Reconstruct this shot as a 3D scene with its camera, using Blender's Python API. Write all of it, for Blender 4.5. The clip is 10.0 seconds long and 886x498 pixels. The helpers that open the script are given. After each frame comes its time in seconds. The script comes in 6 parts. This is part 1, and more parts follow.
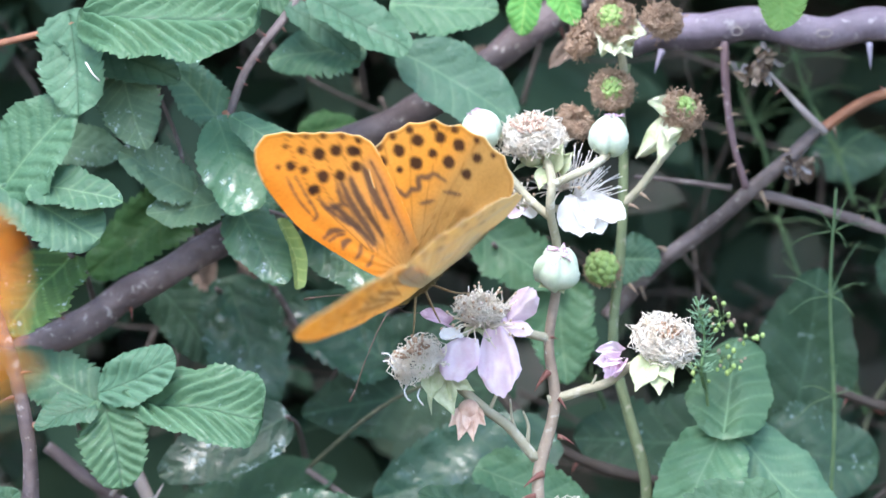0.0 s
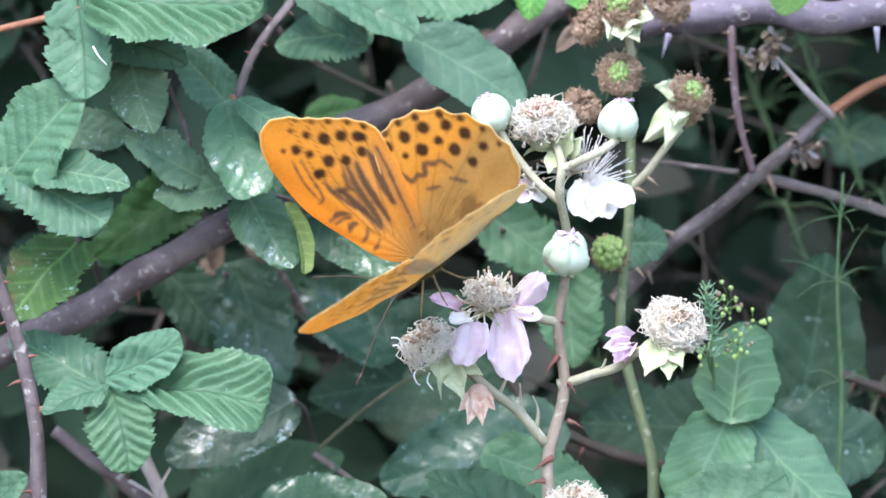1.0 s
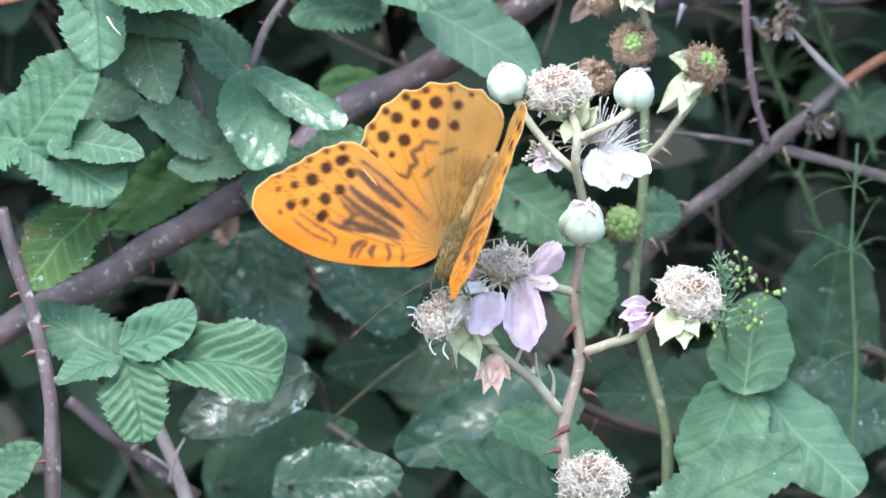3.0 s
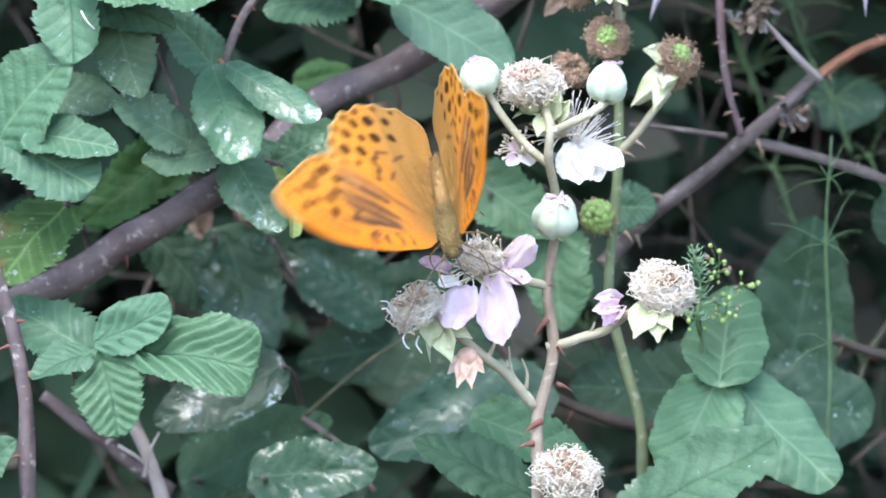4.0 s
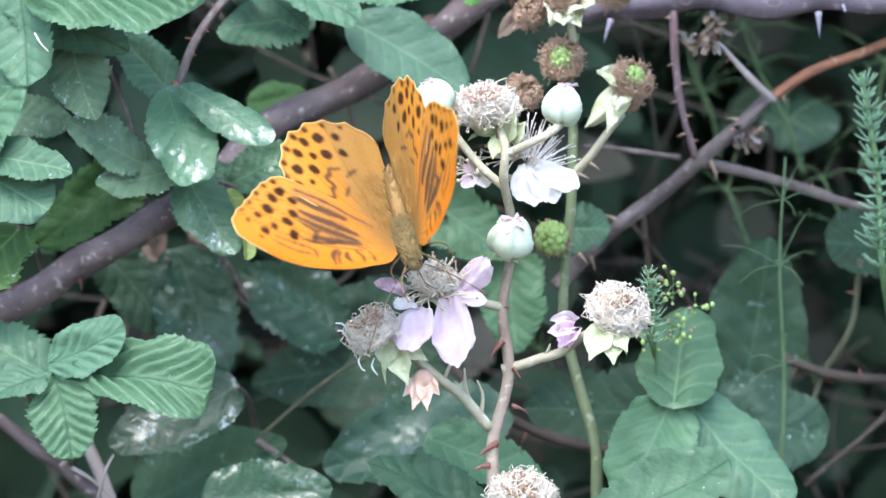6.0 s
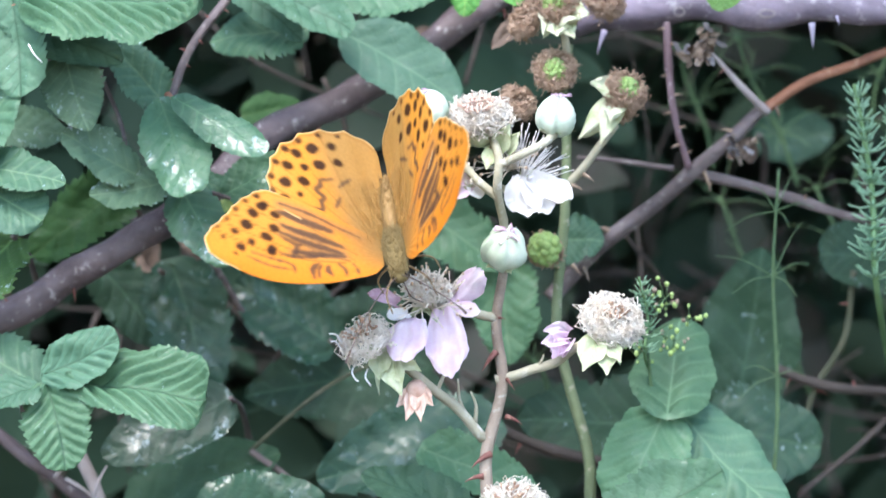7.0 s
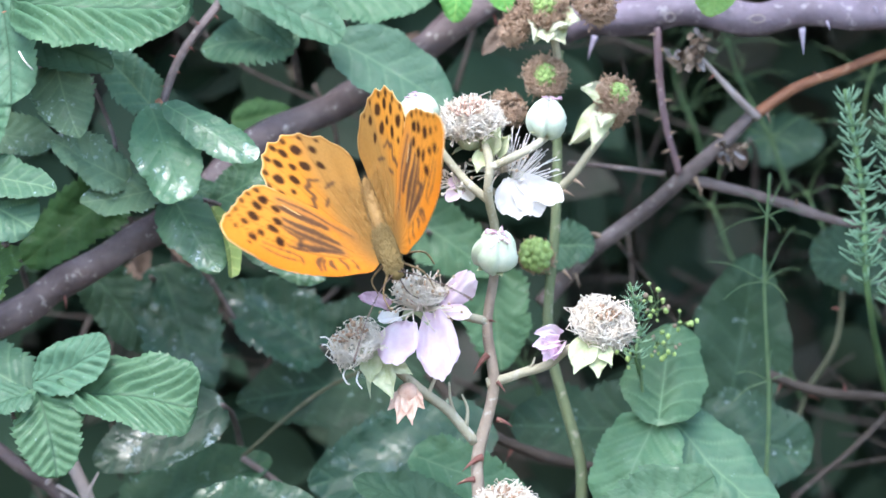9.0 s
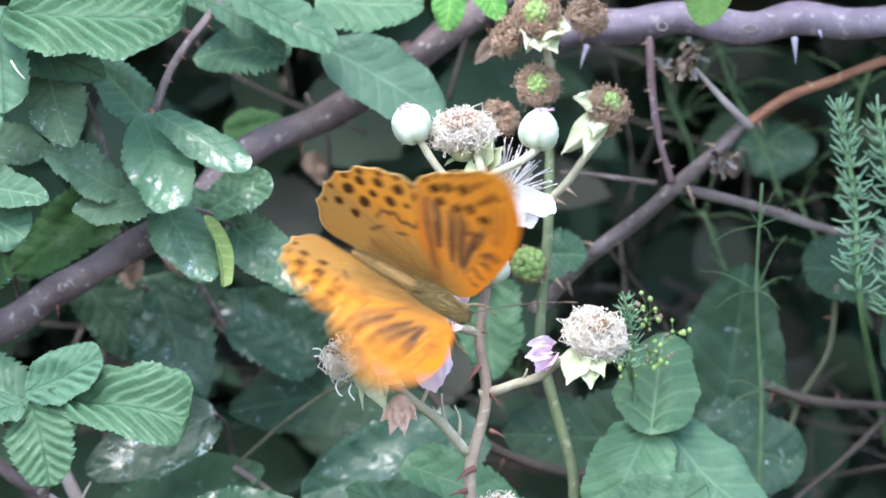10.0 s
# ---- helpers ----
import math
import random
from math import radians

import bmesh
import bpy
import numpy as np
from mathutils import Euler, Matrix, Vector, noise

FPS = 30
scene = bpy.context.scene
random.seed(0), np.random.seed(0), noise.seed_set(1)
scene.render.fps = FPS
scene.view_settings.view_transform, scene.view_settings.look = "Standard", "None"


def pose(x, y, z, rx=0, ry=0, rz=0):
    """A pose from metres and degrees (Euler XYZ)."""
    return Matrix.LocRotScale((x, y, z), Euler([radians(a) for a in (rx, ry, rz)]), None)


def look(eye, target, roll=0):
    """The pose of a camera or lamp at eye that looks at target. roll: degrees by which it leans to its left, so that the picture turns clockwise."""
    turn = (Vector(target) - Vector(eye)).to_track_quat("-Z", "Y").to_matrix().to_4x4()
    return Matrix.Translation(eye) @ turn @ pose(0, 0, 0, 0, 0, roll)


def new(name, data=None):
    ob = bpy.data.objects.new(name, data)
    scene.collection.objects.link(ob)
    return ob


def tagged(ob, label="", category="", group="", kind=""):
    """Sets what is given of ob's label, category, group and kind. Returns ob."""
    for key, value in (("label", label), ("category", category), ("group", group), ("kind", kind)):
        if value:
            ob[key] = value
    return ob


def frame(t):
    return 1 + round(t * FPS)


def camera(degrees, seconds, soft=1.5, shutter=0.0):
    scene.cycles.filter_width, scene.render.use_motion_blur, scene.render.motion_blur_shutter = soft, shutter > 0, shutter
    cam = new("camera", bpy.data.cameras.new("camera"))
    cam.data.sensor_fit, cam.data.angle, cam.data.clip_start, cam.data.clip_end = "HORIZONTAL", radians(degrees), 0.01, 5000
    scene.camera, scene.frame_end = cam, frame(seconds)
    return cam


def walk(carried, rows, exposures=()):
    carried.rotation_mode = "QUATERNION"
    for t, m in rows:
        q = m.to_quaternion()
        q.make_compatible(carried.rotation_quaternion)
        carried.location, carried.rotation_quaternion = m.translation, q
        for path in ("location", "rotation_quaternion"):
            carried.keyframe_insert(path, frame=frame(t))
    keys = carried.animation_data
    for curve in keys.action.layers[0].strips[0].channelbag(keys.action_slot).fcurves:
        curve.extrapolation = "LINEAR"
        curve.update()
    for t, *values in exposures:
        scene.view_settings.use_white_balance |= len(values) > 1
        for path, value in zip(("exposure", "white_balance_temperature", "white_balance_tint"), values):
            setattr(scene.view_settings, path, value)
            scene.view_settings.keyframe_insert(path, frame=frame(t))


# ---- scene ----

# a hand-held long lens about 1.2 m from the bramble
cam = camera(8.58, 10.0, soft=1.6, shutter=0.5)
cam.data.dof.use_dof, cam.data.dof.focus_distance, cam.data.dof.aperture_fstop = True, 1.19, 14
EYE = (0, -1.2, 0)
walk(cam, [
    (0.0, pose(*EYE, 90.1756, 0, 0.6199) @ pose(0, 0, 0, 0, 0, 0.1315)),
    (0.5, pose(*EYE, 90.0618, 0, 0.6354) @ pose(0, 0, 0, 0, 0, 0.1244)),
    (1.0, pose(*EYE, 90.0220, 0, 0.6887) @ pose(0, 0, 0, 0, 0, 0.1522)),
    (1.5, pose(*EYE, 89.9629, 0, 0.7623) @ pose(0, 0, 0, 0, 0, 0.1900)),
    (2.0, pose(*EYE, 89.9661, 0, 0.7654) @ pose(0, 0, 0, 0, 0, 0.2360)),
    (2.5, pose(*EYE, 89.8765, 0, 0.8136) @ pose(0, 0, 0, 0, 0, 0.1797)),
    (2.7, pose(*EYE, 89.7668, 0, 0.8355) @ pose(0, 0, 0, 0, 0, 0.1797)),
    (3.8, pose(*EYE, 89.7001, 0, 0.6853) @ pose(0, 0, 0, 0, 0, 0.0444)),
    (4.0, pose(*EYE, 89.6727, 0, 0.5757) @ pose(0, 0, 0, 0, 0, 0.0444)),
    (4.5, pose(*EYE, 89.7868, 0, 0.2995) @ pose(0, 0, 0, 0, 0, 0.0505)),
    (5.0, pose(*EYE, 89.8548, 0, 0.0891) @ pose(0, 0, 0, 0, 0, -0.0496)),
    (5.5, pose(*EYE, 89.8704, 0, 0.1248) @ pose(0, 0, 0, 0, 0, -0.0263)),
    (5.7, pose(*EYE, 89.8814, 0, 0.1303) @ pose(0, 0, 0, 0, 0, -0.0263)),
    (6.8, pose(*EYE, 89.8875, 0, 0.1120) @ pose(0, 0, 0, 0, 0, 0.0002)),
    (7.0, pose(*EYE, 89.9916, 0, 0.0681) @ pose(0, 0, 0, 0, 0, 0.0002)),
    (7.5, pose(*EYE, 90.1130, 0, 0.0484) @ pose(0, 0, 0, 0, 0, 0.0653)),
    (8.0, pose(*EYE, 90.0000, 0, 0.0000) @ pose(0, 0, 0, 0, 0, -0.0000)),
    (8.5, pose(*EYE, 90.0415, 0, -0.0795) @ pose(0, 0, 0, 0, 0, -0.0720)),
    (9.0, pose(*EYE, 90.0505, 0, -0.0190) @ pose(0, 0, 0, 0, 0, -0.1423)),
    (9.5, pose(*EYE, 90.0694, 0, -0.0655) @ pose(0, 0, 0, 0, 0, -0.1727)),
    (10.0, pose(*EYE, 90.1400, 0, -0.0932) @ pose(0, 0, 0, 0, 0, -0.1660)),
])

# soft daylight from a bright sky, high and a little behind the camera
world = bpy.data.worlds.new("sky")
scene.world = world
world.use_nodes = True
sky = world.node_tree.nodes.new("ShaderNodeTexSky")
sky.sky_type, sky.sun_disc = "NISHITA", False
sky.sun_elevation, sky.sun_rotation = radians(56), radians(198)
world.node_tree.nodes["Background"].inputs["Strength"].default_value = 0.255
world.node_tree.links.new(sky.outputs[0], world.node_tree.nodes["Background"].inputs["Color"])
sun = new("sun", bpy.data.lights.new("sun", "SUN"))
sun.data.energy, sun.data.angle, sun.data.color = 2.15, radians(38), (1.0, 0.98, 0.97)
sun.matrix_world = look((-0.3, -0.92, 1.45), (0, 0, 0))
scene.view_settings.exposure = 1.42

# ---- materials ----
def nodes_of(name):
    mat = bpy.data.materials.new(name)
    mat.use_nodes = True
    nt = mat.node_tree
    bsdf = nt.nodes["Principled BSDF"]
    return mat, nt, bsdf


def add(nt, kind, **values):
    n = nt.nodes.new("ShaderNode" + kind)
    for key, value in values.items():
        n.inputs[key.replace("_", " ")].default_value = value
    return n


def noise_at(nt, scale, detail=4.0, rough=0.6):
    c = nt.nodes.new("ShaderNodeTexCoord")
    n = add(nt, "TexNoise", Scale=scale, Detail=detail, Roughness=rough)
    nt.links.new(c.outputs["Object"], n.inputs["Vector"])
    return n.outputs["Fac"]


def ramp(nt, fac, stops):
    r = nt.nodes.new("ShaderNodeValToRGB")
    while len(r.color_ramp.elements) < len(stops):
        r.color_ramp.elements.new(0.5)
    for e, (at, col) in zip(r.color_ramp.elements, stops):
        e.position, e.color = at, (*col, 1)
    nt.links.new(fac, r.inputs["Fac"])
    return r.outputs["Color"]


def mix(nt, fac, a, b, blend="MIX"):
    n = nt.nodes.new("ShaderNodeMix")
    n.data_type, n.blend_type = "RGBA", blend
    for sock, value in ((n.inputs[0], fac), (n.inputs[6], a), (n.inputs[7], b)):
        if isinstance(value, (int, float)):
            sock.default_value = value
        elif isinstance(value, tuple):
            sock.default_value = (*value, 1)
        else:
            nt.links.new(value, sock)
    return n.outputs[2]


def relief(nt, bsdf, fac, distance, strength=1.0):
    b = add(nt, "Bump", Strength=strength, Distance=distance)
    nt.links.new(fac, b.inputs["Height"])
    nt.links.new(b.outputs["Normal"], bsdf.inputs["Normal"])


def thin(mat, nt, bsdf, colour, share):
    """Lets part of the light through a thin sheet."""
    t = nt.nodes.new("ShaderNodeBsdfTranslucent")
    m = add(nt, "MixShader", Fac=share)
    if isinstance(colour, tuple):
        t.inputs["Color"].default_value = (*colour, 1)
    else:
        nt.links.new(colour, t.inputs["Color"])
    nt.links.new(bsdf.outputs[0], m.inputs[1])
    nt.links.new(t.outputs[0], m.inputs[2])
    nt.links.new(m.outputs[0], nt.nodes["Material Output"].inputs["Surface"])


def leaf_material(name, dark, light, vein, gloss=0.38, dust_glints=0.66, brown=0.0):
    mat, nt, bsdf = nodes_of(name)
    info = nt.nodes.new("ShaderNodeObjectInfo")
    tone = mix(nt, ramp(nt, noise_at(nt, 75, 6.0, 0.65), [(0.35, (0, 0, 0)), (0.65, (1, 1, 1))]), dark, light)
    hue = add(nt, "HueSaturation")
    nt.links.new(tone, hue.inputs["Color"])
    rnd = add(nt, "MapRange", To_Min=0.75, To_Max=1.25)
    nt.links.new(info.outputs["Random"], rnd.inputs[0])
    nt.links.new(rnd.outputs[0], hue.inputs["Value"])
    shift = add(nt, "MapRange", To_Min=0.492, To_Max=0.522)
    again = nt.nodes.new("ShaderNodeMath")
    again.operation = "FRACT"
    seven = nt.nodes.new("ShaderNodeMath")
    seven.operation = "MULTIPLY"
    seven.inputs[1].default_value = 7.3
    nt.links.new(info.outputs["Random"], seven.inputs[0])
    nt.links.new(seven.outputs[0], again.inputs[0])
    nt.links.new(again.outputs[0], shift.inputs[0])
    nt.links.new(shift.outputs[0], hue.inputs["Hue"])
    at = nt.nodes.new("ShaderNodeAttribute")
    at.attribute_name = "vein"
    col = mix(nt, at.outputs["Fac"], hue.outputs[0], vein)
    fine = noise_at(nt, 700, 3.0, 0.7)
    # pale dust specks, tinted blue so that they also paint in sky glints
    dust = ramp(nt, fine, [(dust_glints, (0, 0, 0)), (dust_glints + 0.05, (1, 1, 1))])
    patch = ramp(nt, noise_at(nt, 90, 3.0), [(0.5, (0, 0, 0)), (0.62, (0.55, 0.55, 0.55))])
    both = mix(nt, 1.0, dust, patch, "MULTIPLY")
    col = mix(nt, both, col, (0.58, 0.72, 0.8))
    if brown:
        rot = ramp(nt, noise_at(nt, 75, 3.0), [(0.56, (0, 0, 0)), (0.62, (brown, brown, brown))])
        col = mix(nt, rot, col, (0.16, 0.09, 0.04))
    nt.links.new(col, bsdf.inputs["Base Color"])
    rough = add(nt, "MapRange", From_Min=0.52, From_Max=0.64, To_Min=gloss + 0.24, To_Max=gloss - 0.1)
    nt.links.new(noise_at(nt, 130), rough.inputs[0])
    nt.links.new(rough.outputs[0], bsdf.inputs["Roughness"])
    bsdf.inputs["Specular IOR Level"].default_value = 0.4
    net = nt.nodes.new("ShaderNodeTexVoronoi")
    net.feature = "DISTANCE_TO_EDGE"
    net.inputs["Scale"].default_value = 620
    where = nt.nodes.new("ShaderNodeTexCoord")
    nt.links.new(where.outputs["Object"], net.inputs["Vector"])
    cells = add(nt, "MapRange", From_Max=0.35, To_Max=1.0)
    nt.links.new(net.outputs["Distance"], cells.inputs[0])
    both = nt.nodes.new("ShaderNodeMath")
    both.operation = "MULTIPLY_ADD"
    both.inputs[1].default_value = 0.6
    nt.links.new(noise_at(nt, 700, 4.0), both.inputs[0])
    nt.links.new(cells.outputs[0], both.inputs[2])
    relief(nt, bsdf, both.outputs[0], 0.0002, 0.4)
    if gloss < 0.3:
        wax = ramp(nt, noise_at(nt, 85, 5.0, 0.6), [(0.5, (0, 0, 0)), (0.6, (1, 1, 1))])
        flecks = ramp(nt, noise_at(nt, 600, 4.0, 0.7), [(0.38, (0.15, 0.15, 0.15)), (0.54, (1, 1, 1))])
        nt.links.new(mix(nt, 1.0, wax, flecks, "MULTIPLY"), bsdf.inputs["Coat Weight"])
        bsdf.inputs["Coat Roughness"].default_value = 0.2
        bsdf.inputs["Coat IOR"].default_value = 1.7
        crinkle = add(nt, "Bump", Strength=0.55, Distance=0.0007)
        nt.links.new(noise_at(nt, 260, 4.0, 0.6), crinkle.inputs["Height"])
        nt.links.new(crinkle.outputs["Normal"], bsdf.inputs["Coat Normal"])
    thin(mat, nt, bsdf, col, 0.16)
    return mat


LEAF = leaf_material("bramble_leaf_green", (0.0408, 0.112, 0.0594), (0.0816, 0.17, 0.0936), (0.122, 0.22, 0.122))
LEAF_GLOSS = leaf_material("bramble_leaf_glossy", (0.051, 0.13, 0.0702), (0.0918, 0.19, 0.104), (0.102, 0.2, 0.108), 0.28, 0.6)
# darker copy of the glossy leaf green: its shade is put into the colour
LEAF_SHADE_SHEEN = leaf_material("bramble_leaf_shaded_sheen", (0.0165, 0.052, 0.031), (0.034, 0.084, 0.048), (0.052, 0.11, 0.065), 0.22, 0.62)
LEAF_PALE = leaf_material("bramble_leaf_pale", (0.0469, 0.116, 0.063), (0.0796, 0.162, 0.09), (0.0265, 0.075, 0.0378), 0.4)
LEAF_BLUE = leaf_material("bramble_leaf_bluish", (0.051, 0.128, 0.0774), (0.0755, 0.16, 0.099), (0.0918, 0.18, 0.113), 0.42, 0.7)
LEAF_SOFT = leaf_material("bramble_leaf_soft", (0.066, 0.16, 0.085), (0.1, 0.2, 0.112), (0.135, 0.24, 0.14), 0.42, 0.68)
# the dark base green also holds the shade of the lower leaves
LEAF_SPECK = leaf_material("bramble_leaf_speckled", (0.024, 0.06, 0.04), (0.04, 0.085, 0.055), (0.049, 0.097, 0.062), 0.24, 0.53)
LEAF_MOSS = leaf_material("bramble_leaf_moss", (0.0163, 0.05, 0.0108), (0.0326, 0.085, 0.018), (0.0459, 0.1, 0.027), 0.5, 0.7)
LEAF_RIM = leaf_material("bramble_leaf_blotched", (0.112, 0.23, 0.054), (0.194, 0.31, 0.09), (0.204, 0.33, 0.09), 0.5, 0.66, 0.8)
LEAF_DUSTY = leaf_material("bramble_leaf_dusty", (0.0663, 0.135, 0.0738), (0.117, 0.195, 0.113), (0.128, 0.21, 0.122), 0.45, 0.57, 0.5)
# leaf green darkened so that the colour itself carries the hedge's shade
LEAF_SHADE = leaf_material("bramble_leaf_shade_dark", (0.0184, 0.056, 0.0306), (0.0347, 0.085, 0.045), (0.051, 0.11, 0.0612), 0.42, 0.62)
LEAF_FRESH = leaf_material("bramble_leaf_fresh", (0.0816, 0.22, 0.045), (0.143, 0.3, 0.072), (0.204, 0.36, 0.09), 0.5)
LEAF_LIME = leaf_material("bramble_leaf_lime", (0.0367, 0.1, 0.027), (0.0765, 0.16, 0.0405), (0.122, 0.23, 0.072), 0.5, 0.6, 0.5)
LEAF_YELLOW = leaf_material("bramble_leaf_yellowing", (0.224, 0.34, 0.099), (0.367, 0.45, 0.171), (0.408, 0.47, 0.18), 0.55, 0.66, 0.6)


def bark_material(name, low, high, streak=(0.3, 0.28, 0.27), gloss=0.6):
    mat, nt, bsdf = nodes_of(name)
    col = ramp(nt, noise_at(nt, 120, 5.0), [(0.3, low), (0.7, high)])
    spot = ramp(nt, noise_at(nt, 420, 3.0), [(0.6, (0, 0, 0)), (0.68, (0.65, 0.65, 0.65))])
    nt.links.new(mix(nt, spot, col, streak), bsdf.inputs["Base Color"])
    bsdf.inputs["Roughness"].default_value = gloss
    relief(nt, bsdf, noise_at(nt, 500, 6.0, 0.7), 0.0006, 1.0)
    return mat


BARK_PURPLE = bark_material("purple_brown_cane", (0.065, 0.045, 0.051), (0.185, 0.145, 0.152), (0.48, 0.44, 0.44))
BARK_VIOLET = bark_material("violet_grey_cane", (0.125, 0.1, 0.135), (0.27, 0.22, 0.285), (0.48, 0.44, 0.48), 0.45)
BARK_GREY = bark_material("grey_brown_twig", (0.06, 0.045, 0.047), (0.21, 0.17, 0.17))
BARK_MAUVE = bark_material("mauve_twig", (0.1, 0.062, 0.074), (0.25, 0.165, 0.185), (0.5, 0.42, 0.45))
BARK_RED = bark_material("red_brown_twig", (0.2, 0.08, 0.048), (0.36, 0.165, 0.095), (0.42, 0.24, 0.16))
BARK_PALE = bark_material("pale_dry_twig", (0.26, 0.22, 0.22), (0.42, 0.37, 0.37))
STEM_FUR = bark_material("downy_flower_stem", (0.22, 0.17, 0.135), (0.4, 0.325, 0.265), (0.5, 0.46, 0.4), 0.8)
STEM_GREEN = bark_material("green_stem", (0.10, 0.145, 0.07), (0.20, 0.24, 0.13), (0.4, 0.38, 0.3), 0.7)
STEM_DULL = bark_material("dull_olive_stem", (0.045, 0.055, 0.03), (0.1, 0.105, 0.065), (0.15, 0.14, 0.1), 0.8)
STEM_PALE = bark_material("pale_green_stalk", (0.31, 0.295, 0.21), (0.48, 0.455, 0.35), (0.6, 0.6, 0.55), 0.8)
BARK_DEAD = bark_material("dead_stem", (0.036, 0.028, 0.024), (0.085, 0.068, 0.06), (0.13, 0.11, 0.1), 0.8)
THORN = bark_material("thorn_red_brown", (0.13, 0.04, 0.038), (0.23, 0.095, 0.075), (0.40, 0.28, 0.2), 0.5)
THORN_VIOLET = bark_material("thorn_pale_violet", (0.26, 0.23, 0.33), (0.46, 0.42, 0.52), (0.6, 0.56, 0.6), 0.5)
THORN_PALE = bark_material("thorn_straw", (0.22, 0.14, 0.10), (0.38, 0.29, 0.22), (0.5, 0.4, 0.3), 0.5)


def soft_material(name, low, high, scale=300, gloss=0.7, let=0.2, bump=0.0002):
    mat, nt, bsdf = nodes_of(name)
    col = ramp(nt, noise_at(nt, scale, 4.0), [(0.32, low), (0.68, high)])
    nt.links.new(col, bsdf.inputs["Base Color"])
    bsdf.inputs["Roughness"].default_value = gloss
    relief(nt, bsdf, noise_at(nt, scale * 3, 4.0), bump, 0.6)
    if let:
        thin(mat, nt, bsdf, col, let)
    return mat


PETAL_LILAC = soft_material("lilac_petal", (0.78, 0.58, 0.75), (0.93, 0.83, 0.93), 220, 0.7, 0.38)
PETAL_WHITE = soft_material("white_petal", (0.86, 0.85, 0.87), (0.93, 0.92, 0.93), 220, 0.7, 0.38)
PETAL_ROSE = soft_material("withered_rose_petal", (0.50, 0.30, 0.44), (0.80, 0.62, 0.76), 400, 0.7, 0.25)
PETAL_PINK = soft_material("withered_pink_petal", (0.56, 0.34, 0.27), (0.80, 0.63, 0.53))
BUD_SKIN = soft_material("white_green_bud", (0.41, 0.53, 0.40), (0.68, 0.75, 0.64), 200, 0.75, 0.1)
SEPAL = soft_material("pale_green_sepal", (0.30, 0.36, 0.18), (0.60, 0.63, 0.46), 250, 0.8, 0.15)
SEPAL_CREAM = soft_material("cream_sepal", (0.36, 0.42, 0.2), (0.78, 0.78, 0.62), 190, 0.8, 0.15)
FILAMENT = soft_material("cream_filament", (0.86, 0.78, 0.68), (0.97, 0.95, 0.92), 350, 0.6, 0.5)
FILAMENT_ROSE = soft_material("rosy_dry_style", (0.52, 0.34, 0.27), (0.74, 0.56, 0.47), 500, 0.7, 0.2)
FILAMENT_BROWN = soft_material("brown_dry_filament", (0.29, 0.18, 0.12), (0.58, 0.42, 0.31), 500, 0.7, 0.2)
ANTHER_PALE = soft_material("tan_anther", (0.40, 0.28, 0.19), (0.62, 0.48, 0.36), 500, 0.7, 0.0)
DRUPE = soft_material("unripe_green_drupelet", (0.2, 0.32, 0.085), (0.36, 0.5, 0.18), 300, 0.35, 0.0)
FERN = soft_material("feathery_green_weed", (0.17, 0.34, 0.21), (0.31, 0.48, 0.32), 120, 0.6, 0.2)
GRASS_PALE = soft_material("pale_green_weed_stem", (0.09, 0.19, 0.085), (0.17, 0.29, 0.12), 150, 0.6, 0.1)
GRASS = soft_material("thin_grass_stem", (0.06, 0.125, 0.06), (0.12, 0.2, 0.09), 200, 0.6, 0.1)
HAIR = soft_material("white_fibre", (0.7, 0.7, 0.7), (0.85, 0.85, 0.85), 300, 0.4, 0.0)
DRY = soft_material("dry_brown_leaf", (0.085, 0.058, 0.045), (0.21, 0.15, 0.115), 90, 0.8, 0.1)
DRY_TAN = soft_material("tan_withered_bract", (0.2, 0.15, 0.12), (0.42, 0.33, 0.26), 300, 0.8, 0.15)
DRY_GREY = soft_material("grey_withered_bract", (0.16, 0.15, 0.16), (0.36, 0.34, 0.37), 300, 0.8, 0.1)
EARTH = soft_material("leaf_littered_earth", (0.04, 0.036, 0.026), (0.10, 0.082, 0.06), 40, 0.95, 0.0, 0.004)


def hedge_material():
    mat, nt, bsdf = nodes_of("hedge_foliage")
    geo = nt.nodes.new("ShaderNodeNewGeometry")
    # leaf colours kept dark to stand in for shade inside the hedge
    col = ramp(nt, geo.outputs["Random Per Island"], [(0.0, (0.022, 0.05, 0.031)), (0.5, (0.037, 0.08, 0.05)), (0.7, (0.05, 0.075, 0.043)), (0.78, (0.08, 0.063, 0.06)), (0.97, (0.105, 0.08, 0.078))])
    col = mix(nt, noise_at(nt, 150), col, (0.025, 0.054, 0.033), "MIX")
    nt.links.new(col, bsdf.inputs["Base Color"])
    bsdf.inputs["Roughness"].default_value = 0.65
    bsdf.inputs["Specular IOR Level"].default_value = 0.3
    relief(nt, bsdf, noise_at(nt, 500, 4.0), 0.0005, 0.5)
    thin(mat, nt, bsdf, col, 0.12)
    return mat


HEDGE = hedge_material()


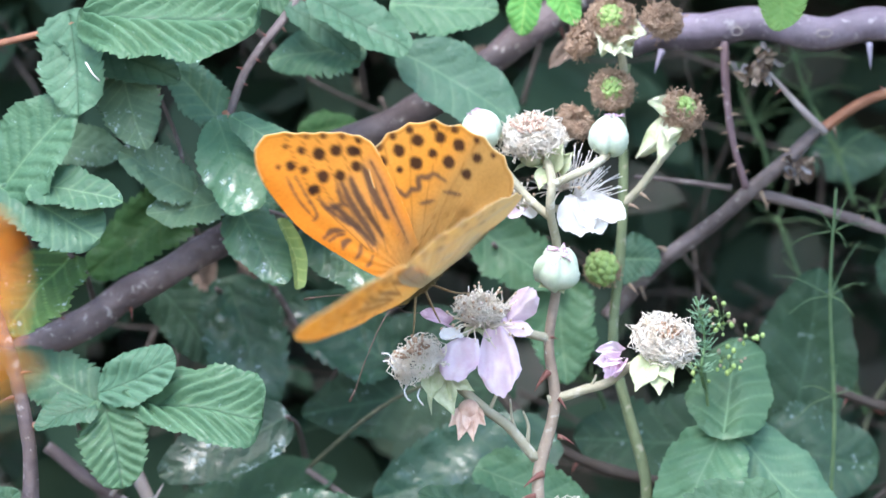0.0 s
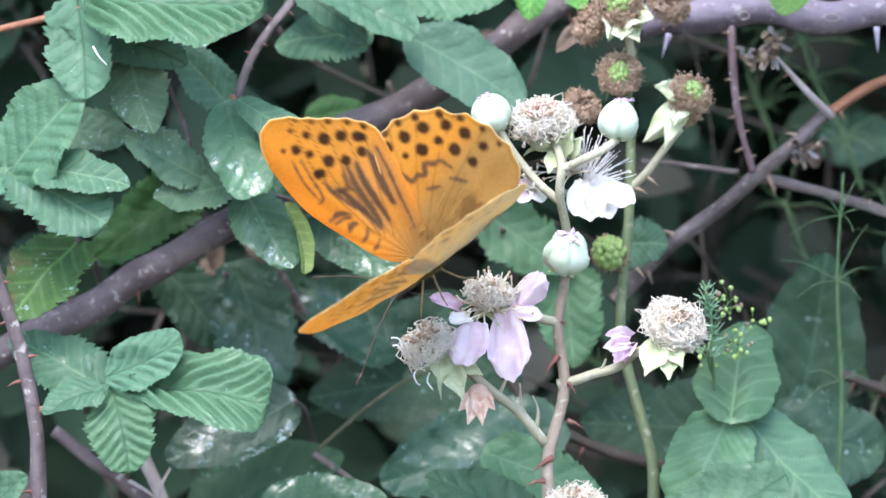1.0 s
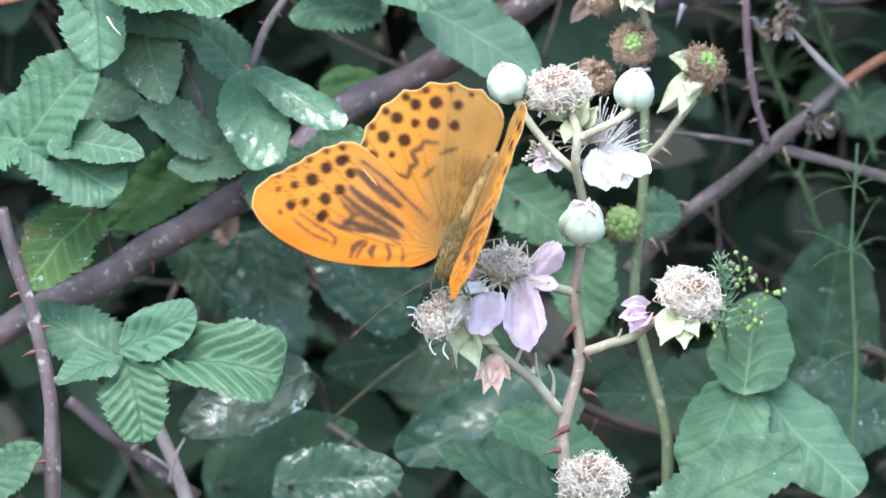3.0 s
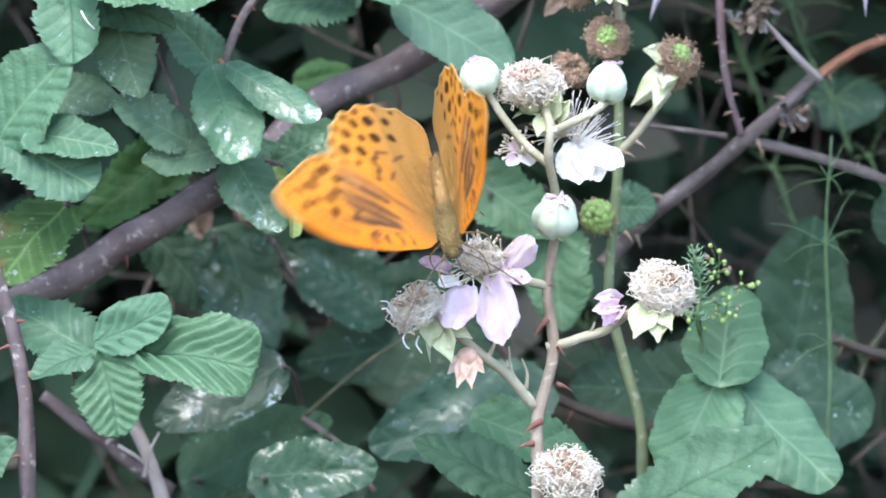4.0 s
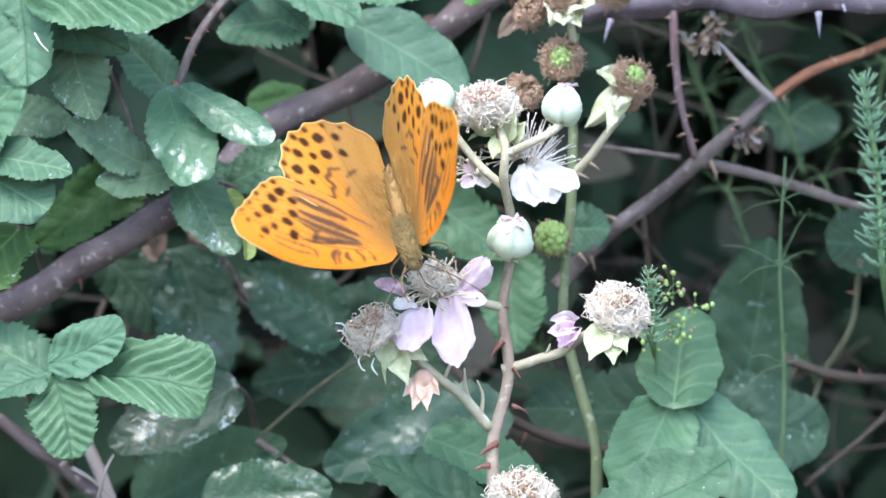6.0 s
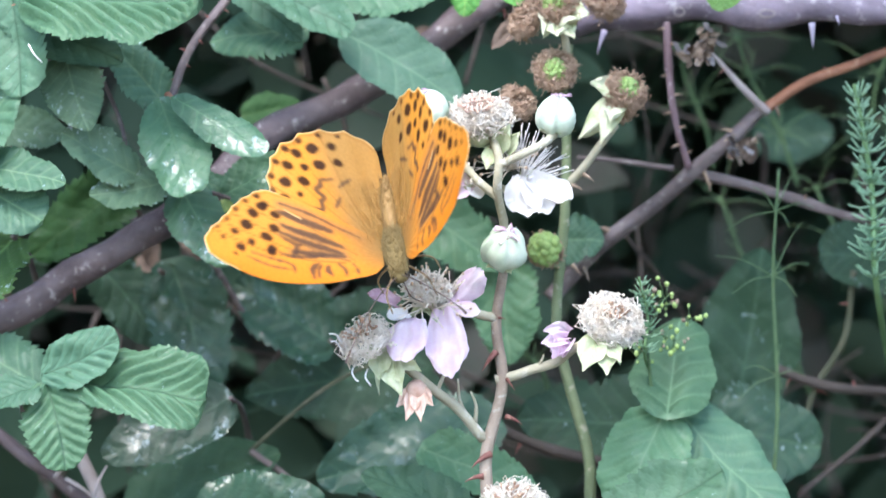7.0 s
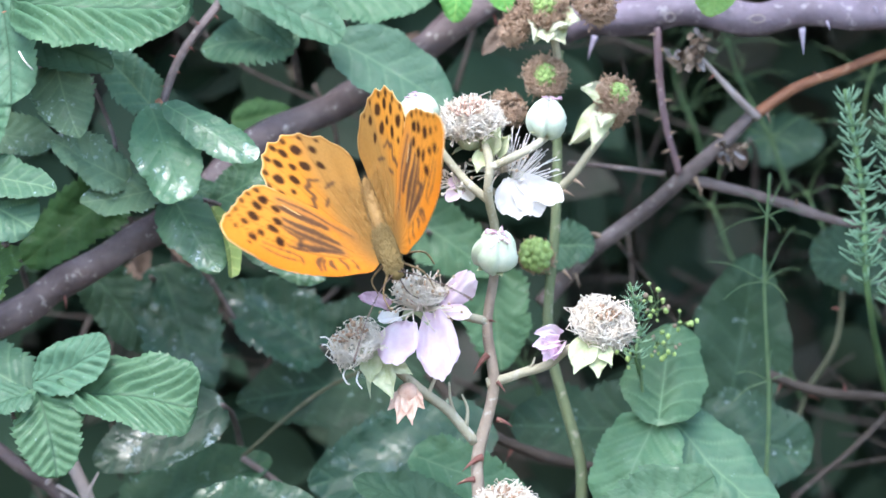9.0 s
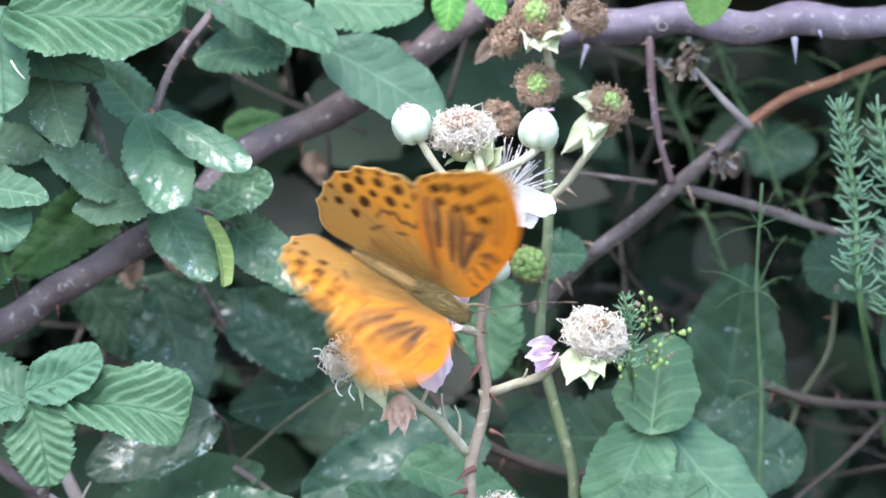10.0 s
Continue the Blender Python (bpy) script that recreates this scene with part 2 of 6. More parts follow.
def wing_material(name, let):
    mat, nt, bsdf = nodes_of(name)
    at = nt.nodes.new("ShaderNodeAttribute")
    at.attribute_name = "scales"
    grain = ramp(nt, noise_at(nt, 1500, 3.0), [(0.3, (0.86, 0.86, 0.86)), (0.7, (1.0, 1.0, 1.0))])
    col = mix(nt, 1.0, at.outputs["Color"], grain, "MULTIPLY")
    nt.links.new(col, bsdf.inputs["Base Color"])
    bsdf.inputs["Roughness"].default_value = 0.62
    bsdf.inputs["Specular IOR Level"].default_value = 0.25
    relief(nt, bsdf, noise_at(nt, 2500, 3.0), 0.00005, 0.5)
    thin(mat, nt, bsdf, mix(nt, 1.0, col, col, "SCREEN"), let)
    return mat


WING = wing_material("orange_wing_scales", 0.45)
FUR = soft_material("olive_gold_fur", (0.21, 0.155, 0.062), (0.25, 0.185, 0.075), 250, 0.9, 0.25, 0.00003)
ABDOMEN = soft_material("tawny_abdomen", (0.23, 0.135, 0.042), (0.27, 0.165, 0.055), 200, 0.7, 0.0, 0.00004)
EYE_DARK = soft_material("dark_insect_eye", (0.03, 0.02, 0.015), (0.06, 0.045, 0.03), 900, 0.25, 0.0)
LIMB = soft_material("insect_leg", (0.16, 0.10, 0.05), (0.34, 0.24, 0.12), 900, 0.6, 0.0)
TAWNY_HAIR = soft_material("tawny_wing_hair", (0.5, 0.29, 0.085), (0.62, 0.38, 0.125), 500, 0.8, 0.45)
FEELER = soft_material("dark_antenna", (0.04, 0.025, 0.02), (0.10, 0.06, 0.045), 900, 0.5, 0.0)

# ---- building kit ----
PLACES = {}
UP = Vector((0, 0, 1))


def thing(name, at, label, category, group="", kind=""):
    ob = new(name)
    ob.empty_display_size = 0.004
    ob.location = at
    PLACES[ob] = Matrix.Translation(at)
    return tagged(ob, label, category, group, kind)


def part(name, bm, material, parent, label="", m=None, smooth=True):
    """One mesh under a thing or a part. The mesh is in world space, or in its own space with the world pose m."""
    data = bpy.data.meshes.new(name)
    m = m or Matrix.Translation(PLACES[parent].translation)
    if isinstance(bm, bpy.types.Mesh):
        data = bm
    else:
        bm.to_mesh(data)
        bm.free()
        if smooth:
            data.polygons.foreach_set("use_smooth", [True] * len(data.polygons))
        data.materials.append(material)
    ob = new(name, data)
    ob.parent = parent
    ob.matrix_local = PLACES[parent].inverted() @ m
    PLACES[ob] = m
    if label:
        tagged(ob, label)
    return ob


def smooth_line(points, steps=5):
    """Points on a smooth curve through the given ones."""
    p = [Vector(q) for q in points]
    if len(p) < 3:
        return [p[0].lerp(p[-1], i / steps) for i in range(steps + 1)]
    p = [2 * p[0] - p[1], *p, 2 * p[-1] - p[-2]]
    out = []
    for a, b, c, d in zip(p, p[1:], p[2:], p[3:]):
        for i in range(steps):
            t = i / steps
            out.append(0.5 * (2 * b + (c - a) * t + (2 * a - 5 * b + 4 * c - d) * t * t + (3 * b - a - 3 * c + d) * t ** 3))
    return out + [p[-2]]


def tube(bm, line, r0, r1=None, seg=8, lumps=0.0, origin=None):
    """A tapering round stalk along the line. origin: the place that becomes zero."""
    r1 = r0 if r1 is None else r1
    o = Vector(origin) if origin is not None else Vector()
    rings, n = [], len(line)
    side = Vector((0.31, -0.83, 0.47))
    for i, q in enumerate(line):
        d = (line[min(i + 1, n - 1)] - line[max(i - 1, 0)]).normalized()
        a = d.cross(side)
        a = (a if a.length > 0.1 else d.cross(Vector((1, 0, 0)))).normalized()
        b = d.cross(a)
        r = r0 + (r1 - r0) * i / (n - 1)
        ring = []
        for k in range(seg):
            w = 2 * math.pi * k / seg
            rr = r * (1 + lumps * noise.noise(q * 90 + Vector((k * 1.7, 0, 0))))
            ring.append(bm.verts.new(q - o + (a * math.cos(w) + b * math.sin(w)) * rr))
        rings.append(ring)
    for a, b in zip(rings, rings[1:]):
        for k in range(seg):
            bm.faces.new((a[k], a[(k + 1) % seg], b[(k + 1) % seg], b[k]))
    bm.faces.new(rings[0][::-1])
    bm.faces.new(rings[-1])
    return bm


def ball(bm, at, r, stretch=(1, 1, 1), seg=10, rings=7, m=None):
    at = Vector(at)
    rows = []
    for i in range(1, rings):
        v = math.pi * i / rings
        rows.append([Vector((math.sin(v) * math.cos(2 * math.pi * k / seg), math.sin(v) * math.sin(2 * math.pi * k / seg), math.cos(v))) for k in range(seg)])
    def place(q):
        q = Vector((q.x * stretch[0], q.y * stretch[1], q.z * stretch[2])) * r
        return bm.verts.new(at + (m @ q if m else q))
    top, bottom = place(Vector((0, 0, 1))), place(Vector((0, 0, -1)))
    vs = [[place(q) for q in row] for row in rows]
    for k in range(seg):
        j = (k + 1) % seg
        bm.faces.new((top, vs[0][k], vs[0][j]))
        bm.faces.new((bottom, vs[-1][j], vs[-1][k]))
        for a, b in zip(vs, vs[1:]):
            bm.faces.new((a[k], b[k], b[j], a[j]))
    return bm


def frame_of(base, tip, face):
    """The pose at base whose y runs to the tip and whose z is nearest to face."""
    base, tip, face = Vector(base), Vector(tip), Vector(face)
    y = (tip - base).normalized()
    z = (face - y * face.dot(y)).normalized()
    x = y.cross(z)
    return Matrix(((x.x, y.x, z.x, base.x), (x.y, y.y, z.y, base.y), (x.z, y.z, z.z, base.z), (0, 0, 0, 1)))


def leaf_sheet(length, half, cup=0.15, bend=0.05, pleat=0.06, teeth=13, peak=0.42, spread=1.15, seed=0, n=100, m=15, wave=0.09, bite=0.12, ribs=6.5, slant=1.15, lean=None):
    """A toothed, pleated leaf blade: y along it, z its upper side."""
    bm = bmesh.new()
    vein = bm.verts.layers.float.new("vein")
    lean = 0.3 * noise.noise(Vector((seed, 4.2, 1.1))) if lean is None else lean
    twist = 0.5 * noise.noise(Vector((seed, 9.1, 2.3)))
    rows = []
    for i in range(n + 1):
        s = i / n
        low, high = peak * spread, (1 - peak) * spread
        w = s ** low * (1 - s) ** high / (peak ** low * (1 - peak) ** high)
        saw = (s * teeth + 0.5 * noise.noise(Vector((s * 11, seed, 0)))) % 1.0
        small = (s * teeth * 2.3 + 0.3 * noise.noise(Vector((s * 19, seed, 2)))) % 1.0
        cut = 1.35 * bite * (0.6 + 0.9 * abs(noise.noise(Vector((s * 23, seed, 4)))))
        row = []
        for j in range(-m, m + 1):
            a = math.copysign(abs(j / m) ** 1.25, j)
            e = abs(a)
            rim = max(0.0, e - 0.55) / 0.45
            side = 7 if a > 0 else 0
            edge = w * half * (1 - rim * (cut * saw + 0.35 * bite * small))
            edge *= 1 + 0.20 * noise.noise(Vector((s * 3.5, seed + side, 1))) + 0.07 * noise.noise(Vector((s * 9, seed + side, 8)))
            x = a * edge
            q = (s * length - slant * abs(x) + 0.25 * x * x / half) / (length / ribs)
            ridge = abs(math.cos(math.pi * q))
            g = math.exp(-(ridge / 0.22) ** 2) * (1 - 0.5 * e) * 0.7
            g = max(g, math.exp(-(abs(x) / (0.03 * half)) ** 2))
            z = cup * half * (e ** 1.5) * w - bend * length * s * s
            z += pleat * half * ridge ** 1.2 * min(1, e * 4) * (1 - e ** 6)
            z += 0.016 * half * noise.noise(Vector((x / half * 7, s * 13, seed + 2)))
            z += rim * half * 0.16 * noise.noise(Vector((s * 5, seed + side, 6)))
            z += min(1.0, wave / 0.09) * twist * x * (s - 0.4)
            z += wave * half * 2 * noise.noise(Vector((x / half * 1.6, s * 3, seed)))
            x += lean * length * s * (1 - s)
            y = s * length * (1 - 0.12 * e * (1 - s)) - 0.06 * length * e * e * (1 - s) + 0.25 * cut * half * rim * saw
            v = bm.verts.new((x, y, z))
            v[vein] = g
            row.append(v)
        rows.append(row)
    for a, b in zip(rows, rows[1:]):
        for j in range(2 * m):
            bm.faces.new((a[j], a[j + 1], b[j + 1], b[j]))
    return bm


LEAF_SEED = [0]


def leaflet(parent, base, tip, half, material=None, face=(0, -0.8, 0.6), label="", **shape):
    LEAF_SEED[0] += 1
    length = (Vector(tip) - Vector(base)).length
    m = frame_of(base, tip, face)
    half = half / max(0.55, math.hypot(m[0][0], m[2][0]))
    shape.setdefault("pleat", 0.04)
    bm = leaf_sheet(length, half, seed=LEAF_SEED[0] * 3.7, **shape)
    return part("leaflet", bm, material or LEAF, parent, label, m)


def stalk(parent, points, r0, r1, material, name="stalk", seg=7):
    bm = tube(bmesh.new(), smooth_line(points), r0, r1, seg, 0.1, PLACES[parent].translation)
    return part(name, bm, material, parent)


def thorn(parent, at, way, length, material=None, droop=(0, 0, -0.35)):
    """A hooked prickle with a broad foot."""
    at, way = Vector(at), Vector(way).normalized()
    length *= 0.8
    line = [at + way * length * t + Vector(droop) * length * t * t for t in (0, 0.25, 0.5, 0.75, 1)]
    bm = bmesh.new()
    o = PLACES[parent].translation
    tube(bm, line, length * 0.2, length * 0.012, 6, 0, o)
    return part("thorn", bm, material or THORN, parent)


def cane(points, r0, r1, material, label, thorns=0, size=0.004, spike=None, name="bramble_cane", seed=1, lumps=0.34):
    """A bramble cane with its prickles."""
    rnd = random.Random(seed)
    ob = thing(name, points[0], label, "bramble stem", "bramble stems")
    line = smooth_line(points, 8)
    for i, q in enumerate(line[1:-1]):
        line[i + 1] = q + noise.noise_vector(q * 70 + Vector((seed, 0, 0))) * r0 * 0.55
    part("stem", tube(bmesh.new(), line, r0, r1, 12, lumps, points[0]), material, ob)
    for k in range(thorns):
        i = int((k + 0.5 + rnd.uniform(-0.3, 0.3)) / thorns * (len(line) - 2))
        d = (line[i + 1] - line[i]).normalized()
        a = rnd.uniform(-0.6, 0.6) + (0 if k % 2 else math.pi)
        side = d.cross(Vector((0, 1, 0))).normalized()
        way = side * math.cos(a) - Vector((0, 1, 0)) * abs(math.sin(a)) - d * 0.25
        r = r0 + (r1 - r0) * i / len(line)
        thorn(ob, line[i] + way.normalized() * r * 0.7, way, size * rnd.uniform(0.7, 1.2), spike)
    return ob

# ---- ground and hedge ----
def ground_sheet():
    bm = bmesh.new()
    xs = [-400, -60, -10, -3] + [-2 + 0.1 * i for i in range(41)] + [3, 10, 60, 400]
    ys = [-400, -60, -10, -4, -2.2] + [-1.5 + 0.1 * i for i in range(36)] + [3, 6, 12, 60, 400]
    def height(x, y):
        bank = min(1.0, max(0.0, (y - 0.42) / 0.35))
        near = 1 if abs(x) < 3 and -2 < y < 2.5 else 0
        return -0.75 + 1.25 * bank * bank * (3 - 2 * bank) + near * 0.03 * noise.noise(Vector((x * 4, y * 4, 0)))
    grid = [[bm.verts.new((x, y, height(x, y))) for x in xs] for y in ys]
    for a, b in zip(grid, grid[1:]):
        for i in range(len(xs) - 1):
            bm.faces.new((a[i], a[i + 1], b[i + 1], b[i]))
    data = bpy.data.meshes.new("ground")
    bm.to_mesh(data)
    bm.free()
    data.materials.append(EARTH)
    return tagged(new("ground", data), "dark leaf-littered earth rising into a bank behind the hedge", "ground", kind="structure")


ground_sheet()


def hedge_mass():
    """The uncountable leaves and twigs deep inside the hedge, and unseen leaves added overhead for shade."""
    rnd = random.Random(11)
    verts, faces = [], []
    def sheet(at, way, face, length, half):
        m = frame_of(at, at + way * length, face)
        k = len(verts)
        prof = ((0, 0), (0.08, 0.45), (0.16, 0.7), (0.28, 0.88), (0.4, 1.0), (0.52, 0.94), (0.64, 0.86), (0.76, 0.66), (0.86, 0.46), (0.94, 0.22), (1, 0))
        for s, w in prof:
            for a in (-1, 0, 1):
                verts.append(m @ Vector((a * w * half * rnd.uniform(0.88, 1.12), s * length, abs(a) * 0.25 * half - 0.2 * length * s * s)))
        for i in range(len(prof) - 1):
            for j in range(2):
                q = k + 3 * i + j
                faces.append((q, q + 1, q + 4, q + 3))
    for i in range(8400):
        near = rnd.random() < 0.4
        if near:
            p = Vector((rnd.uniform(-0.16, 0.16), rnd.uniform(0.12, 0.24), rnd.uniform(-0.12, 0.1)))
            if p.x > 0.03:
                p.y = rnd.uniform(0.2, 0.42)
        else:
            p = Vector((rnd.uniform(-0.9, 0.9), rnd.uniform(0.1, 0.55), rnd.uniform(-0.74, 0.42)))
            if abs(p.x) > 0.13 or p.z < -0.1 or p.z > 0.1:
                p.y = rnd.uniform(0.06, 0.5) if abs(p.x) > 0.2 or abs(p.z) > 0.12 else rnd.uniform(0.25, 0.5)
        # every third leaf joins an added canopy above the view that shades the depth
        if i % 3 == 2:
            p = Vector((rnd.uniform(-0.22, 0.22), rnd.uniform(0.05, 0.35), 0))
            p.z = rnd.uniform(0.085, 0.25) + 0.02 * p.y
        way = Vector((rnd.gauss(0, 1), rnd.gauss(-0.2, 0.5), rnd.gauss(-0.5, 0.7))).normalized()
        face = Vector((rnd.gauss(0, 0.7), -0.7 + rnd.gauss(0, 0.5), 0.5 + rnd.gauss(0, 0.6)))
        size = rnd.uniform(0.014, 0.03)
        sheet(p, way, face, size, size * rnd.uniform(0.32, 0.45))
    # unseen boughs added above the view to shade the hollow beside the flowers
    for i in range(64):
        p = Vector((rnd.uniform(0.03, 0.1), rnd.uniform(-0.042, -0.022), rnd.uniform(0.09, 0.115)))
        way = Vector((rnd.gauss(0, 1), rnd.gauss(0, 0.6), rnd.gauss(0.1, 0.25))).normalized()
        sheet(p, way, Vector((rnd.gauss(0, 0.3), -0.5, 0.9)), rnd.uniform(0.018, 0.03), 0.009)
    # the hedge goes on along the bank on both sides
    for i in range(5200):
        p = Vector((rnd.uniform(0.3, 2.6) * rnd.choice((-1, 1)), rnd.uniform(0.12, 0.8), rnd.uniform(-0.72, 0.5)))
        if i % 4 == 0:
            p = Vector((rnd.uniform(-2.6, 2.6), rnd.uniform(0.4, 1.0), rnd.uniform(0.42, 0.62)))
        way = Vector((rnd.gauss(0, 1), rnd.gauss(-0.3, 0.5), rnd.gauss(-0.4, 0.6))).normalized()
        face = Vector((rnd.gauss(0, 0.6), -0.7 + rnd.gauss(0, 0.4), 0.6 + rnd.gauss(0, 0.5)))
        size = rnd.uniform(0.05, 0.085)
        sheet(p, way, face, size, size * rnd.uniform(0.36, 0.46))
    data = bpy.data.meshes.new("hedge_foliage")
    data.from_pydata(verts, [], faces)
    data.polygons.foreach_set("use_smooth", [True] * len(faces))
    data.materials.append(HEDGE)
    return tagged(new("hedge_foliage", data), "dense bramble foliage, coloured dark for the shade deep in the hedge", "hedge", kind="stuff")


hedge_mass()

# ---- bramble leaves ----
def bramble_leaf(at, label):
    ob = thing("bramble_leaf", at, label, "leaf", "bramble leaves")
    a = Vector(at)
    stalk(ob, (a, a + Vector((0.002, 0.012, -0.003)), a + Vector((0.003, 0.04, -0.012))), 0.0005, 0.0007, BARK_GREY)
    return ob


# large ribbed leaf over a thorny leaf stalk
b = bramble_leaf((-0.0867, 0.0020, 0.0507), "large ribbed pale green bramble leaf with toothed leaflets")
leaflet(b, (-0.0858, 0.0020, 0.0505), (-0.0504, -0.0080, 0.0510), 0.0110, LEAF_PALE, (-0.1, -0.66, 0.72), pleat=0.17, slant=1.6, ribs=9, m=26, bend=0.06, wave=0.04, peak=0.56, bite=0.05, teeth=22, spread=1, lean=0.02)
leaflet(b, (-0.0895, 0.0060, 0.0514), (-0.0872, -0.0040, 0.0310), 0.0083, LEAF_PALE, (-0.25, -0.9, 0.3), pleat=0.035, peak=0.45, spread=0.95)
leaflet(b, (-0.0909, 0.0080, 0.0494), (-0.0667, 0.0040, 0.0386), 0.0072, LEAF_PALE, (0.1, -0.85, 0.5), pleat=0.03)
stalk(b, ((-0.0859, 0.0040, 0.0505), (-0.0927, 0.0080, 0.0484), (-0.1085, 0.0140, 0.0448)), 0.0006, 0.0008, BARK_RED)

# glossy leaflets in front of the thick cane
b = bramble_leaf((-0.0592, 0.0140, 0.0301), "glossy green bramble leaf with toothed leaflets on a thin stalk")
leaflet(b, (-0.0593, 0.0100, 0.0301), (-0.0527, -0.0030, 0.0116), 0.0071, LEAF_GLOSS, (-0.14, -0.9, 0.42), pleat=0.03, cup=-0.12, peak=0.56, spread=0.92, wave=0.07, bite=0.07, lean=-0.02)
leaflet(b, (-0.0558, 0.0040, 0.0305), (-0.0373, -0.0040, 0.0199), 0.0041, LEAF_GLOSS, (0.05, -0.86, 0.5), pleat=0.03, cup=-0.15, wave=0.05, peak=0.6, spread=1, bite=0.07, lean=0.04)
leaflet(b, (-0.0592, 0.0180, 0.0300), (-0.0712, 0.0160, 0.0434), 0.0055, LEAF, (0.1, -0.92, 0.38), pleat=0.03, peak=0.42, spread=0.99)
stalk(b, ((-0.0594, 0.0120, 0.0300), (-0.0576, 0.0130, 0.0308), (-0.0581, 0.0140, 0.0317)), 0.0006, 0.0007, BARK_RED)
stalk(b, ((-0.0560, 0.0090, 0.0304), (-0.0578, 0.0120, 0.0306)), 0.0005, 0.0005, BARK_RED)

b = bramble_leaf((-0.0784, 0.0120, 0.0391), "dull green bramble leaf with dusty brown-specked leaflets")
leaflet(b, (-0.0786, 0.0080, 0.0391), (-0.0737, 0.0020, 0.0242), 0.0068, LEAF_DUSTY, (-0.1, -0.92, 0.35), pleat=0.035, peak=0.42, spread=0.99, bite=0.12)
leaflet(b, (-0.0649, 0.0120, 0.0152), (-0.0787, 0.0060, 0.0239), 0.0052, LEAF_DUSTY, (0.1, -0.88, 0.45), pleat=0.04, spread=0.94, bite=0.12, peak=0.5)
leaflet(b, (-0.0578, 0.0140, 0.0138), (-0.0736, 0.0080, 0.0112), 0.0047, LEAF_DUSTY, (0, -0.85, 0.5), pleat=0.03, spread=0.99)
stalk(b, ((-0.0784, 0.0120, 0.0391), (-0.0739, 0.0180, 0.0386), (-0.0683, 0.0220, 0.0264), (-0.0654, 0.0160, 0.0164), (-0.0578, 0.0140, 0.0138)), 0.0004, 0.0005, BARK_GREY)

b = bramble_leaf((-0.0943, 0.0200, 0.0263), "shaded green bramble leaf behind other leaves")
leaflet(b, (-0.0953, 0.0200, 0.0251), (-0.0788, 0.0180, 0.0239), 0.0048, LEAF_DUSTY, (0, -0.85, 0.5), pleat=0.03, spread=0.99)

b = bramble_leaf((-0.0556, 0.0160, 0.0122), "glossy green bramble leaf with one yellowing leaflet")
leaflet(b, (-0.0554, 0.0160, 0.0124), (-0.0457, 0.0060, -0.0029), 0.0062, LEAF_GLOSS, (-0.12, -0.92, 0.38), pleat=0.035, cup=-0.15, spread=0.99, bite=0.07)
leaflet(b, (-0.0467, 0.0100, 0.0091), (-0.0425, 0.0080, -0.0045), 0.0015, LEAF_YELLOW, (0.5, -0.8, 0.3), "yellowing curled leaflet", pleat=0.02, cup=0.7, wave=0.12, lean=-0.42, spread=0.35, peak=0.6, bite=0.03)
leaflet(b, (-0.0465, 0.0200, 0.0110), (-0.0335, 0.0160, 0.0178), 0.0050, LEAF_GLOSS, (0, -0.88, 0.5), pleat=0.03, spread=0.89, peak=0.52)
leaflet(b, (-0.0524, 0.0220, 0.0145), (-0.0448, 0.0200, 0.0106), 0.0026, LEAF, (0, -0.8, 0.6), pleat=0.03)
leaflet(b, (-0.0415, 0.0240, 0.0080), (-0.0240, 0.0160, -0.0050), 0.0060, LEAF_GLOSS, (-0.1, -0.88, 0.45), pleat=0.035, spread=0.99)
stalk(b, ((-0.0554, 0.0160, 0.0124), (-0.0471, 0.0180, 0.0108), (-0.0415, 0.0240, 0.0080)), 0.0005, 0.0005, BARK_GREY)

b = bramble_leaf((-0.0210, 0.0340, 0.0445), "broad smooth bluish green bramble leaf")
leaflet(b, (-0.0212, 0.0300, 0.0444), (0.0021, 0.0260, 0.0309), 0.0073, LEAF_BLUE, (-0.15, -0.86, 0.5), pleat=0.018, bend=0.05, wave=0.04, spread=0.94, peak=0.5, bite=0.04, teeth=18)

b = bramble_leaf((-0.0334, 0.0300, 0.0484), "overlapping green bramble leaf with smooth leaflets")
leaflet(b, (-0.0402, 0.0200, 0.0554), (-0.0199, 0.0180, 0.0452), 0.0050, LEAF_PALE, (0.1, -0.76, 0.64), pleat=0.03, spread=0.94, peak=0.55, bite=0.06)
leaflet(b, (-0.0304, 0.0300, 0.0453), (-0.0502, 0.0320, 0.0435), 0.0061, LEAF, (0, -0.85, 0.5), pleat=0.04, spread=0.99, bite=0.12)
leaflet(b, (-0.0450, 0.0260, 0.0538), (-0.0305, 0.0240, 0.0436), 0.0035, LEAF_PALE, (0, -0.8, 0.58), pleat=0.025, spread=0.99)

b = bramble_leaf((-0.0229, 0.0360, 0.0550), "glossy green bramble leaf above the thick cane")
leaflet(b, (-0.0234, 0.0360, 0.0548), (-0.0019, 0.0340, 0.0542), 0.0073, LEAF, (0, -0.85, 0.5), pleat=0.03, spread=0.99)
leaflet(b, (-0.0523, 0.0300, 0.0584), (-0.0428, 0.0300, 0.0528), 0.0045, LEAF, (0, -0.7, 0.7), pleat=0.03)

b = bramble_leaf((0.0104, 0.0300, 0.0578), "fresh lime green bramble leaf")
leaflet(b, (0.0042, 0.0300, 0.0592), (0.0028, 0.0280, 0.0483), 0.0039, LEAF_FRESH, (0, -0.8, 0.6), spread=0.94)
leaflet(b, (0.0104, 0.0300, 0.0592), (0.0143, 0.0280, 0.0506), 0.0036, LEAF_FRESH, (0, -0.8, 0.6), spread=0.94)

